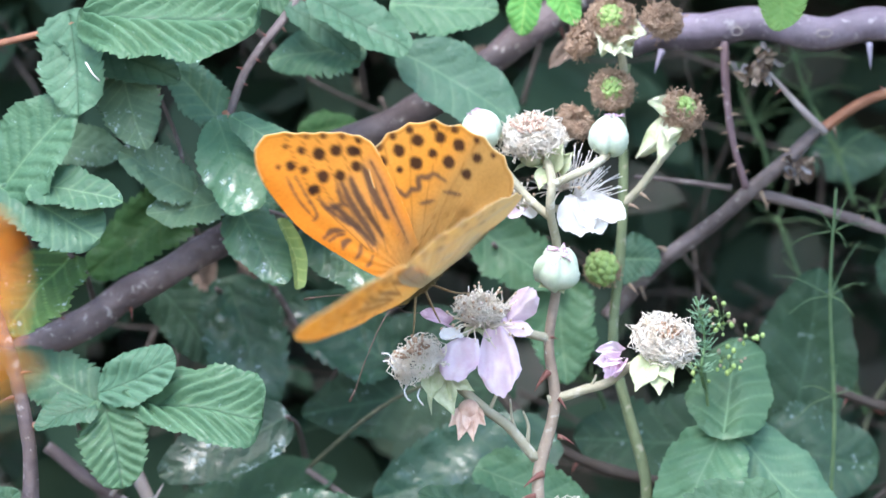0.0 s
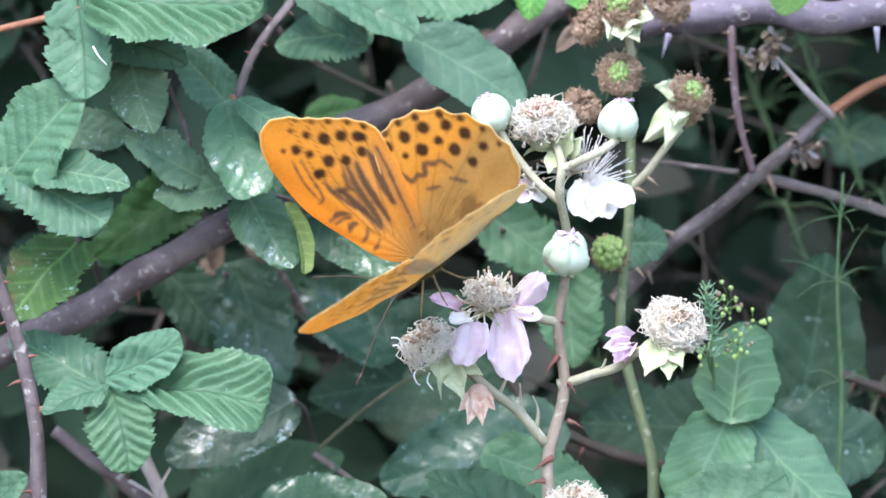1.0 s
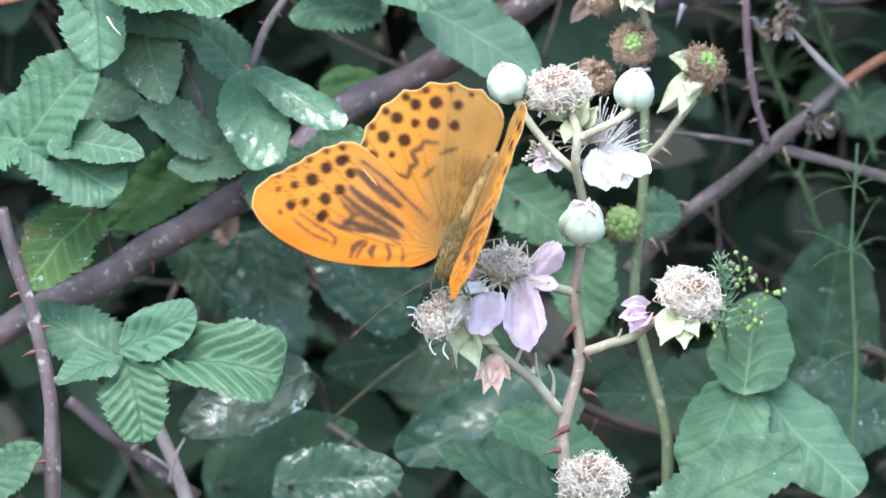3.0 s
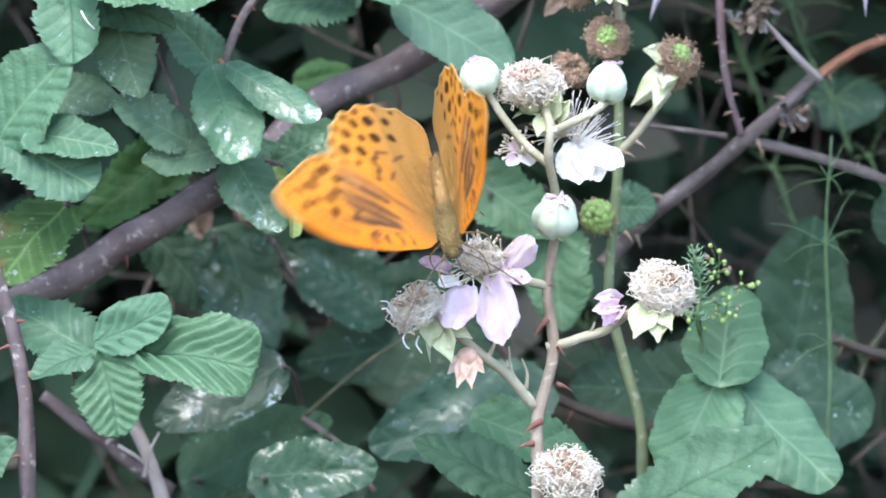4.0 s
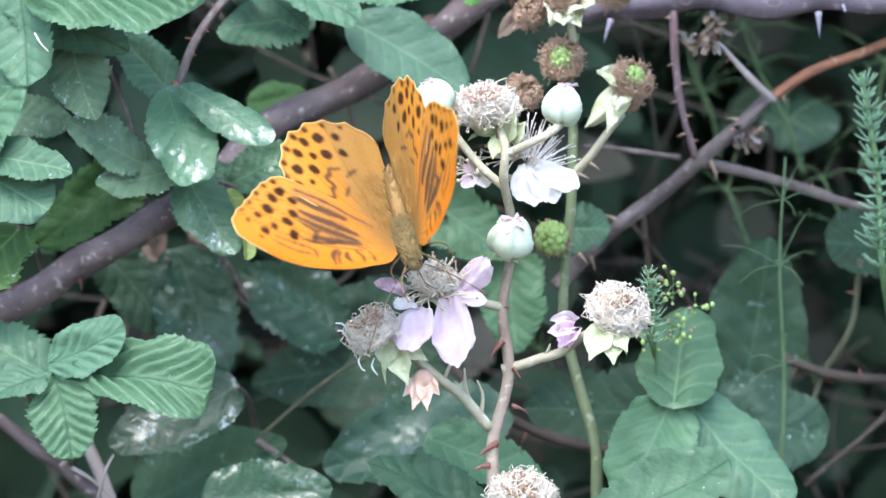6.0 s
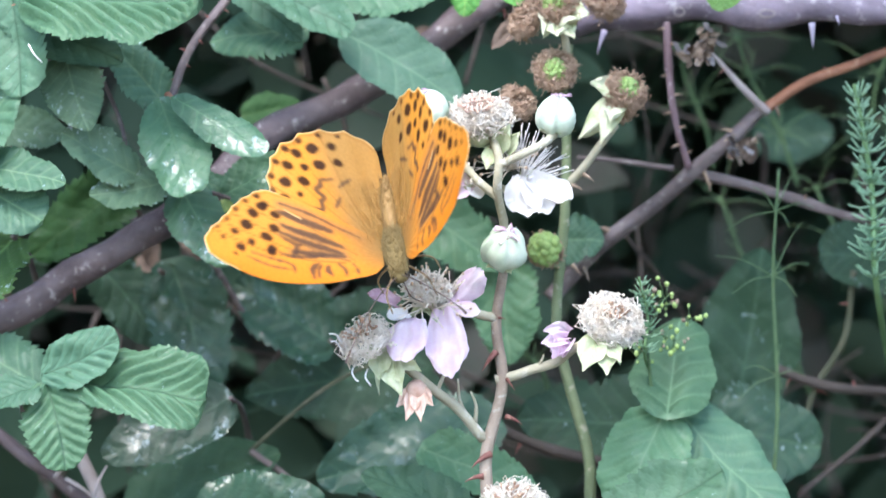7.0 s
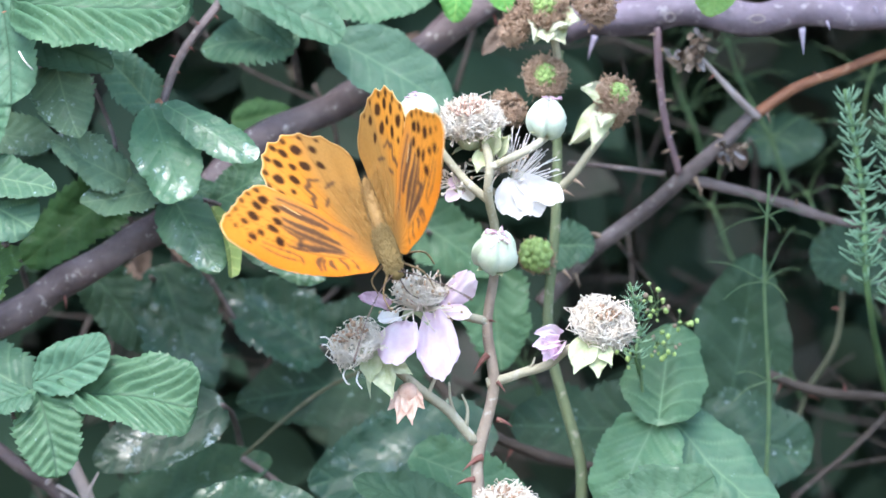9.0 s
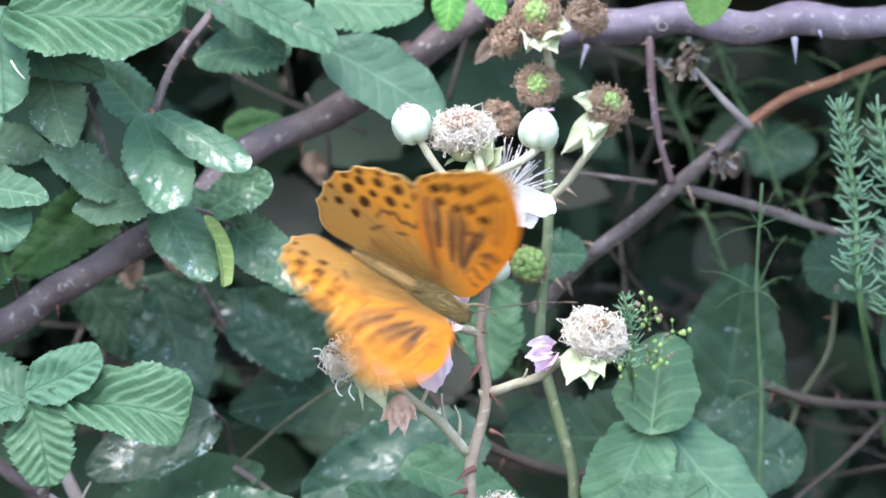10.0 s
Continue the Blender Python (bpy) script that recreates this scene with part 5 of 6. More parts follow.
berry((0.0217, 0.0200, 0.0368), 0.0043, (0, -0.95, 0.25), "unripe green berry ringed by brown stamens", 21)
berry((0.0363, 0.0170, 0.0327), 0.0044, (0.35, -0.75, 0.5), "unripe green berry ringed by brown stamens", 22, pale=((0.0290, 0.0140, 0.0345), (0.0276, 0.0130, 0.0250), (0.0307, 0.0130, 0.0226), (0.0332, 0.0130, 0.0244)))
berry((0.0214, 0.0180, 0.0512), 0.005, (0, -0.8, 0.5), "unripe green berry ringed by brown stamens", 23, pale=((0.0188, 0.0150, 0.0431), (0.0219, 0.0150, 0.0415), (0.0256, 0.0150, 0.0429), (0.0291, 0.0150, 0.0478), (0.0272, 0.0150, 0.0452),))
berry((0.0152, 0.0200, 0.0470), 0.0038, (-0.7, -0.5, 0.3), "withered brown berry", 24, core=0)
berry((0.0322, 0.0200, 0.0512), 0.0042, (0.3, -0.6, 0.6), "withered brown berry", 25, core=0)
berry((0.0196, 0.0200, -0.0002), 0.006, (-0.1, -0.95, 0.2), "unripe green berry between the stems", 26, ring=0.5)
berry((0.0141, 0.0220, 0.0303), 0.0036, (0.3, -0.6, 0.5), "withered brown berry", 27, core=0)
berry((0.0350, 0.0180, 0.0286), 0.003, (-0.1, -0.6, -0.5), "withered brown tuft under a berry", 28, core=0)

# ---- weeds, fibres and dry remains ----
def feathery_weed(root, tip, label, seed, whorls=16, reach=0.005, thick=0.0003):
    """A soft upright weed: close whorls of needle-fine leaves, shorter towards the tip."""
    rnd = random.Random(seed)
    ob = thing("feathery_weed", root, label, "weed", "feathery weeds")
    root, tip = Vector(root), Vector(tip)
    low = root + (root - tip) * 0.7 + Vector((0.006, 0.05, 0))
    line = smooth_line((low, root, (root + tip) / 2 + Vector((0.0012, 0, 0)), tip), 14)
    part("stem", tube(bmesh.new(), line, 2.6 * thick, 1.8 * thick, 7, 0.1, root), GRASS_PALE, ob)
    n = len(line)
    for k in range(whorls):
        t = 0.38 + 0.62 * (k + rnd.uniform(-0.35, 0.35)) / whorls
        p = line[min(n - 2, int(t * (n - 1)))].lerp(line[min(n - 1, int(t * (n - 1)) + 1)], (t * (n - 1)) % 1.0)
        for i in range(10):
            w = 6.283 * i / 10 + rnd.uniform(-0.3, 0.3)
            d = Vector((math.cos(w), 0.7 * math.sin(w), rnd.uniform(-0.1, 0.75) + 0.8 * max(0, t - 0.8) * 5)).normalized()
            g = reach * rnd.uniform(0.4, 1.15) * (1.25 - 0.6 * t)
            needle = [p, p + d * g * 0.55 - UP * g * 0.04, p + d * g + UP * g * 0.12]
            part("needle_leaf", tube(bmesh.new(), needle, thick, thick * 0.6, 5, 0, root), FERN, ob)
    return ob


feathery_weed((0.0890, 0.0300, -0.0093), (0.0840, 0.0260, 0.0341), "soft feathery green weed with needle-fine leaves", 3, 17, 0.0055)
feathery_weed((0.1010, 0.0360, -0.0100), (0.0975, 0.0350, 0.0290), "soft feathery green weed with needle-fine leaves", 7, 17, 0.0055)
feathery_weed((0.0962, 0.0320, -0.0140), (0.0925, 0.0300, 0.0325), "soft feathery green weed with needle-fine leaves", 4, 18, 0.0058)
feathery_weed((0.1058, 0.0340, -0.0188), (0.1010, 0.0340, 0.0379), "soft feathery green weed with needle-fine leaves", 5, 19, 0.006)
feathery_weed((0.0402, 0.0140, -0.0231), (0.0386, 0.0080, -0.0059), "small feathery weed by the spent flower", 6, 10, 0.0036, 0.00014)


def bedstraw(root, tip, whorls, seed, reach=0.012):
    """A slack thin stem with stars of thread-like leaves. whorls: how far up the stem they stand."""
    rnd = random.Random(seed)
    ob = thing("bedstraw", root, "straggling green weed with stars of thread-like leaves", "weed", "thread-leaved weeds")
    a, b = Vector(root), Vector(tip)
    line = smooth_line((a, a.lerp(b, 0.35) + Vector((0.0008, 0, 0)), a.lerp(b, 0.7) - Vector((0.0007, 0, 0)), b), 10)
    part("stem", tube(bmesh.new(), line, 0.0005, 0.0003, 6, 0.1, root), GRASS, ob)
    for t in whorls:
        c = line[min(len(line) - 1, int(t * (len(line) - 1)))]
        n = rnd.choice((5, 6, 8))
        for k in range(n):
            w = 2 * math.pi * k / n + rnd.uniform(-0.25, 0.25)
            q = c + Vector((math.cos(w), rnd.uniform(-0.6, 0.6), 0.7 * math.sin(w) + rnd.uniform(-0.1, 0.4))) * reach * rnd.uniform(0.45, 1.2)
            leaf = smooth_line((c, c.lerp(q, 0.55) + UP * reach * 0.09, q), 5)
            part("thread_leaf", tube(bmesh.new(), leaf, 0.00017, 0.00008, 5, 0, root), GRASS, ob)
    return ob


bedstraw((0.0675, 0.0420, -0.0581), (0.0686, 0.0320, 0.0166), (0.42, 0.69, 0.88), 31, 0.0125)
bedstraw((0.0786, 0.0900, -0.0320), (0.0583, 0.0800, 0.0112), (0.55, 0.98), 32, 0.013)
bedstraw((0.0956, 0.0860, -0.0147), (0.0788, 0.0760, 0.0135), (0.5, 0.97), 33, 0.013)
bedstraw((0.0763, 0.0960, 0.0137), (0.0622, 0.0860, 0.0469), (0.35, 0.7, 0.98), 34, 0.012)
bedstraw((0.0887, 0.0960, 0.0151), (0.0956, 0.0860, 0.0432), (0.4, 0.8), 35, 0.012)
bedstraw((-0.0276, 0.0880, -0.0320), (-0.0384, 0.0780, -0.0121), (0.5, 0.95), 36, 0.01)
bedstraw((0.0582, 0.1050, 0.0176), (0.0503, 0.0950, 0.0447), (0.5, 0.95), 37, 0.011)
bedstraw((0.0216, 0.0800, -0.0318), (0.0148, 0.0700, -0.0182), (0.5, 0.95), 38, 0.007)

# seed heads of a small umbel behind the outer flower
umbel = thing("seed_umbel", (0.0426, 0.0160, -0.0255), "small umbel of green and brown seeds beside a spent flower", "weed")
rnd = random.Random(5)
hub = Vector((0.0401, 0.0120, -0.0184))
stalk(umbel, ((0.0426, 0.0180, -0.0372), (0.0414, 0.0160, -0.0278), (0.0403, 0.0120, -0.0184)), 0.0004, 0.0003, GRASS)
for k in range(7):
    c = hub + Vector((rnd.uniform(-0.004, 0.0095), rnd.uniform(-0.002, 0.003), rnd.uniform(-0.005, 0.0095)))
    bm = tube(bmesh.new(), smooth_line((hub, hub.lerp(c, 0.6) + UP * 0.001, c)), 0.00012, 0.0001, 4, 0, PLACES[umbel].translation)
    part("ray", bm, GRASS, umbel)
    for n in range(8):
        q = c + Vector((rnd.gauss(0, 0.0014), rnd.gauss(0, 0.001), rnd.gauss(0.0006, 0.0014)))
        bm = tube(bmesh.new(), [c, c.lerp(q, 0.5) + UP * 0.0003, q], 0.00009, 0.00008, 4, 0, PLACES[umbel].translation)
        part("seed_stalk", bm, GRASS, umbel)
        part("seed", ball(bmesh.new(), q - PLACES[umbel].translation, rnd.uniform(0.0003, 0.0006), (1, 1, rnd.uniform(0.8, 1.4)), 7, 5), DRY_TAN if (k + n) % 4 == 0 else DRUPE, umbel)

fibre = thing("white_fibre", (-0.0828, -0.0040, 0.0376), "short curved white fibre lying on a leaf", "fibre")
part("thread", tube(bmesh.new(), smooth_line(((-0.0854, -0.0040, 0.0413), (-0.0841, -0.0050, 0.0392), (-0.0826, -0.0040, 0.0376))), 0.0002, 0.00017, 6, 0, (-0.0828, -0.0040, 0.0376)), HAIR, fibre)


def dry_leaf(base, tip, half, face=(0, -0.8, 0.5)):
    ob = thing("dry_leaf", base, "curled dry brown leaf caught among the twigs", "dead leaf", "dry leaves")
    leaflet(ob, base, tip, half, DRY, face, cup=0.5, bend=0.25, wave=0.2)
    return ob


dry_leaf((0.0152, 0.0300, 0.0470), (0.0085, 0.0280, 0.0422), 0.0022)
dry_leaf((-0.0053, 0.0600, 0.0399), (-0.0101, 0.0580, 0.0350), 0.0028)
dry_leaf((-0.0661, 0.0660, 0.0064), (-0.0631, 0.0640, -0.0040), 0.0029)
dry_leaf((-0.0597, 0.0700, 0.0091), (-0.0550, 0.0660, -0.0006), 0.0032)
dry_leaf((-0.0571, 0.0740, 0.0001), (-0.0509, 0.0720, -0.0079), 0.0025)
dry_leaf((-0.0444, 0.0760, -0.0070), (-0.0364, 0.0740, -0.0123), 0.0027)
dry_leaf((-0.0682, 0.0760, -0.0036), (-0.0590, 0.0740, -0.0053), 0.0023)
dry_leaf((-0.0274, 0.0820, 0.0235), (-0.0226, 0.0800, 0.0173), 0.0027)
dry_leaf((-0.0078, 0.0700, 0.0463), (-0.0041, 0.0680, 0.0426), 0.003)
dry_leaf((0.0615, 0.0460, 0.0228), (0.0641, 0.0460, 0.0180), 0.0024)


def dry_head(at, size, label, seed):
    """A withered flower head: a ragged clump of curled bracts."""
    rnd = random.Random(seed)
    ob = thing("withered_flower_head", at, label, "dead flower", "withered flower heads")
    heart(ob, at, size * 0.2, DRY)
    for k in range(17):
        w = 2.4 * k + rnd.uniform(-0.5, 0.5)
        foot = Vector(at) + Vector((rnd.gauss(0, 0.4), rnd.gauss(0, 0.3), rnd.gauss(0, 0.5))) * size
        way = Vector((math.cos(w), rnd.uniform(-0.8, 0.2), math.sin(w)))
        petal(ob, foot, foot + way * size * rnd.uniform(0.5, 0.9), size * rnd.uniform(0.16, 0.3), (DRY_TAN, DRY_GREY, DRY, DRY_TAN)[k % 4], (rnd.gauss(0, 0.5), -1, rnd.gauss(0, 0.6)), "bract", cup=rnd.uniform(0.5, 1.2), curl=rnd.uniform(-0.9, 0.9), crease=0.25)
    return ob


dry_head((0.0510, 0.0330, 0.0402), 0.0035, "withered grey-brown flower head under the violet cane", 41)
dry_head((0.0536, 0.0330, 0.0442), 0.0024, "withered grey-brown flower head under the violet cane", 42)
dry_head((0.0598, 0.0360, 0.0212), 0.0031, "curled dead flower head behind the forked twig", 43)

# ---- butterfly ----
MM = 0.001
HINGE_Y, HINGE_Z = 2.5 * MM, 0.8 * MM
# outlines in millimetres: forward, outward
FORE_EDGE = [(5.1, 0.3), (8.3, 3.2), (11.1, 9.2), (13.5, 15.7), (15.0, 21.4), (15.3, 26.8), (14.8, 32.3), (13.4, 36.7), (11.6, 39.1), (9.4, 40.1), (6.7, 39.6),
             (4.1, 38.0), (1.8, 36.0), (-0.9, 34.0), (-4.6, 31.2), (-7.2, 28.5), (-8.9, 25.9), (-9.1, 23.5), (-7.9, 18.5), (-5.8, 10.6), (-2.8, 3.1), (-1.3, -0.1)]
HIND_EDGE = [(1.3, 0.6), (-0.4, 8.0), (-3.0, 17.0), (-5.8, 22.7), (-8.2, 24.1), (-11.3, 24.1), (-14.9, 23.9), (-18.6, 22.6), (-22.2, 20.6), (-24.9, 17.5),
             (-27.3, 14.8), (-28.7, 11.7), (-29.5, 8.1), (-29.8, 4.8), (-28.6, 1.0), (-25.7, -1.7), (-19.6, -2.5), (-10.5, -2.4), (-3.4, -1.4)]
FORE_SPOTS = [(6.1, 35.5, 0.45), (3.9, 32.8, 0.75), (1.4, 29.9, 1.2), (-2.0, 28.2, 1.1), (-4.5, 26.0, 1.0), (-5.3, 25.2, 0.8), (10.1, 33.3, 0.45), (7.8, 31.8, 0.95),
              (6.0, 29.4, 0.75), (3.7, 25.9, 1.15), (0.8, 23.8, 1.0), (-3.1, 23.1, 0.95), (6.8, 25.0, 0.9), (7.7, 25.3, 0.8)]
FORE_TICKS = [(1.0, 34.2, 0.5), (-2.0, 32.0, 0.55), (-5.0, 29.5, 0.55), (3.7, 36.5, 0.4), (-7.1, 26.7, 0.6)]
HIND_SPOTS = [(-8.2, 20.4, 1.0), (-12.6, 19.8, 1.15), (-17.2, 18.8, 1.15), (-21.3, 16.3, 1.1), (-23.4, 12.6, 1.2), (-24.8, 8.3, 0.9), (-10.0, 16.8, 0.6),
              (-13.7, 15.6, 1.2), (-17.8, 14.9, 0.85), (-19.3, 11.5, 1.2), (-20.7, 7.3, 0.95)]
HIND_TICKS = [(-9.6, 22.9, 0.7), (-13.5, 22.8, 0.7), (-17.4, 21.5, 0.75), (-21.8, 18.8, 0.75), (-24.8, 15.6, 0.75), (-27.2, 11.0, 0.6), (-27.9, 6.7, 0.5)]
FORE_LINES = [(0.42, ((7.3, 23.6), (7.6, 20.8), (6.6, 16.6), (5.4, 13.5))), (0.5, ((7.4, 20.6), (5.8, 19.6), (4.4, 19.1))),
              (0.45, ((2.6, 22.9), (4.0, 20.0), (3.9, 18.4))), (0.62, ((6.4, 20.6), (5.7, 17.5), (5.1, 12.9), (4.7, 8.9))),
              (0.66, ((1.6, 22.6), (2.9, 17.8), (3.4, 13.4), (4.0, 9.1))), (0.72, ((-0.5, 22.0), (0.4, 19.0), (1.1, 15.1), (2.1, 9.1))),
              (0.85, ((-4.2, 21.9), (-3.4, 19.2), (-2.2, 15.7), (-1.3, 11.3))), (0.3, ((-6.3, 21.9), (-5.5, 18.0), (-3.8, 12.6), (-1.3, 4.7))),
              (0.55, ((12.2, 16.5), (9.9, 16.5), (7.9, 14.9))), (0.35, ((11.8, 15.3), (9.8, 15.1), (8.4, 14.4))), (0.6, ((10.5, 12.4), (9.5, 13.1), (8.2, 12.7))),
              (0.42, ((7.0, 10.5), (8.1, 9.4), (9.8, 9.1))), (0.3, ((6.5, 7.3), (7.7, 6.6), (8.8, 6.5))),
              (0.26, ((8.6, 29.6), (9.3, 25.7), (10.0, 21.0), (11.8, 20.6))), (0.22, ((10.1, 30.6), (11.2, 26.2), (11.3, 21.2)))]
FORE_VEINS = [((6.0, 7.9), (2.8, 21.9), (-0.9, 33.7)), ((5.6, 7.9), (5.6, 21.9), (1.9, 35.8)), ((5.1, 6.9), (-0.3, 20.8), (-4.6, 31.0)),
              ((3.6, 5.9), (-3.0, 19.7), (-7.4, 28.1)), ((6.5, 9.0), (8.0, 24.0), (4.4, 37.9))]
HIND_LINES = [(0.52, ((-6.9, 14.5), (-7.3, 12.1), (-9.2, 12.2), (-10.7, 11.5), (-12.2, 13.0), (-13.8, 11.9), (-15.2, 11.6), (-16.1, 9.1))),
              (0.4, ((-14.4, 7.6), (-16.9, 5.0))), (0.4, ((-8.6, 9.0), (-11.5, 7.7))), (0.25, ((-2.1, 13.0), (-1.5, 7.9), (-1.1, 3.9)))]
HIND_VEINS = [((-2.1, 4.9), (-7.2, 14.7), (-11.3, 23.9)), ((-2.1, 3.9), (-9.8, 13.1), (-18.5, 22.3)), ((-3.2, 2.8), (-13.9, 11.4), (-25.0, 17.4)),
              ((-4.3, 1.7), (-16.1, 7.2), (-28.7, 11.3)), ((-1.0, 5.9), (-4.7, 16.9), (-8.2, 23.8))]


def outline(points, steps=6):
    return [(p.x, p.y) for p in smooth_line([(a, b, 0) for a, b in points], steps)]


def line_distance(px, py, pts, taper=0.0):
    """The distance to a broken line. taper: how much further its ends count as being."""
    best = np.full(px.shape, 1e9)
    for i, ((ax, ay), (bx, by)) in enumerate(zip(pts, pts[1:])):
        dx, dy = bx - ax, by - ay
        t = np.clip(((px - ax) * dx + (py - ay) * dy) / (dx * dx + dy * dy + 1e-9), 0, 1)
        along = (i + t) / (len(pts) - 1)
        best = np.minimum(best, np.hypot(px - ax - t * dx, py - ay - t * dy) + taper * (2 * along - 1) ** 2)
    return best


def step(d, r, soft=0.32):
    return np.clip((r + soft / 2 - d) / soft, 0, 1)


def blend(col, other, k):
    return col * (1 - k[:, None]) + np.array(other) * k[:, None]


ORANGE, DEEP, TAWNY, DARK, FRINGE = (0.80, 0.325, 0.042), (0.78, 0.24, 0.016), (0.43, 0.25, 0.08), (0.045, 0.018, 0.010), (0.86, 0.70, 0.40)


def upper_scales(px, py, edge, fore):
    """The colours of the upper side."""
    col = np.tile(np.array(ORANGE), (len(px), 1))
    if fore:
        lead = np.clip((px - 5 - 0.12 * py) / 7, 0, 1)
        col = blend(col, DEEP, lead * 0.8)
        col = blend(col, TAWNY, np.clip(1 - (py - 1) / 9, 0, 1) * np.clip(1 - (px - 1) / 6, 0, 1) * 0.85)
        col = blend(col, (0.80, 0.40, 0.09), np.clip((8 - px) / 10, 0, 1) * np.clip((py - 8) / 14, 0, 1) * 0.45)
        lines, veins, spots = FORE_LINES, FORE_VEINS, FORE_SPOTS + FORE_TICKS
    else:
        inner = line_distance(px, py, [(-7, 14), (-8, 11.6), (-12.8, 12.6), (-16.2, 9), (-21, 5), (-27, 3)])
        side = np.clip((13.0 - py - 0.2 * (px + 14)) / 6, 0, 1)
        col = blend(col, TAWNY, side * 0.92)
        col = blend(col, (0.80, 0.39, 0.085), np.clip((py - 12) / 10, 0, 1) * 0.6)
        lines, veins, spots = HIND_LINES, HIND_VEINS, HIND_SPOTS + HIND_TICKS
    for v in veins:
        pts = outline(v, 4)
        col = blend(col, (0.22, 0.09, 0.02), step(line_distance(px, py, pts), 0.13, 0.3) * (0.75 if fore else 0.5))
    for w, pts in (FORE_LINES[3:8] if fore else HIND_LINES[:1]):
        near = line_distance(px, py, outline(pts, 4), 0.5)
        col = blend(col, (0.30, 0.185, 0.10) if fore else (0.5, 0.25, 0.06), np.exp(-(near / 1.5) ** 2) * (0.5 if fore else 0.3))
    wob = np.array([noise.noise(Vector((x * 0.9, y * 0.9, 3.1))) for x, y in zip(px, py)])
    for w, pts in lines:
        col = blend(col, (0.10, 0.06, 0.045), step(line_distance(px, py, outline(pts, 4), w * 0.55) + 0.24 * wob, w * 1.14, 0.6) * 0.85)
    for x, y, r in spots:
        col = blend(col, DARK, step(np.hypot(px - x, (py - y) * 0.95) + 0.2 * wob, r * 1.12, 0.6) * 0.96)
    root = np.hypot((px - 1.0) * (1.0 if fore else 0.55), py)
    col = blend(col, (0.30, 0.19, 0.07), np.exp(-(root / 6.5) ** 2) * 0.75)
    col = blend(col, (0.28, 0.12, 0.03), step(np.abs(edge - 0.75), 0.16, 0.3) * (0.35 if fore else 0.55))
    col = blend(col, FRINGE, step(edge, 0.2, 0.22) * 0.7)
    return col


def under_scales(px, py, edge, fore):
    """The colours of the underside: buff orange before, pale sage behind."""
    wob = np.array([noise.noise(Vector((x * 0.5, y * 0.5, 7.7))) for x, y in zip(px, py)])
    if fore:
        col = np.tile(np.array((0.93, 0.66, 0.27)), (len(px), 1))
        col = blend(col, (0.90, 0.50, 0.13), np.clip((py - 14) / 12, 0, 1) * 0.75)
        col = blend(col, (0.97, 0.78, 0.42), np.clip(wob * 1.6, 0, 1) * 0.6)
        for v in FORE_VEINS:
            col = blend(col, (0.42, 0.2, 0.05), step(line_distance(px, py, outline(v, 4)), 0.16, 0.4) * 0.55)
        for w, pts in FORE_LINES:
            col = blend(col, (0.36, 0.17, 0.05), step(line_distance(px, py, outline(pts, 4), w * 0.5) + 0.2 * wob, w * 0.75, 0.5) * 0.62)
        for x, y, r in FORE_SPOTS + FORE_TICKS:
            col = blend(col, (0.30, 0.14, 0.04), step(np.hypot(px - x, py - y) + 0.2 * wob, r * 0.8, 0.5) * 0.68)
    else:
        col = np.tile(np.array((0.84, 0.80, 0.52)), (len(px), 1))
        col = blend(col, (0.93, 0.74, 0.38), np.clip((py - 15) / 8, 0, 1) * 0.7)
        col = blend(col, (0.72, 0.74, 0.62), step(line_distance(px, py, [(-6, 20), (-16, 12), (-26, 3)]), 1.1, 1.4) * 0.7)
        col = blend(col, (0.72, 0.74, 0.62), step(line_distance(px, py, [(-3, 12), (-9, 8), (-16, 2)]), 0.8, 1.2) * 0.6)
        for v in HIND_VEINS:
            col = blend(col, (0.5, 0.4, 0.16), step(line_distance(px, py, outline(v, 4)), 0.14, 0.4) * 0.5)
        for x, y, r in HIND_SPOTS:
            col = blend(col, (0.42, 0.34, 0.12), step(np.hypot(px - x, py - y), r * 0.8, 0.5) * 0.55)
    return blend(col, FRINGE, step(edge, 0.34, 0.22) * 0.9)


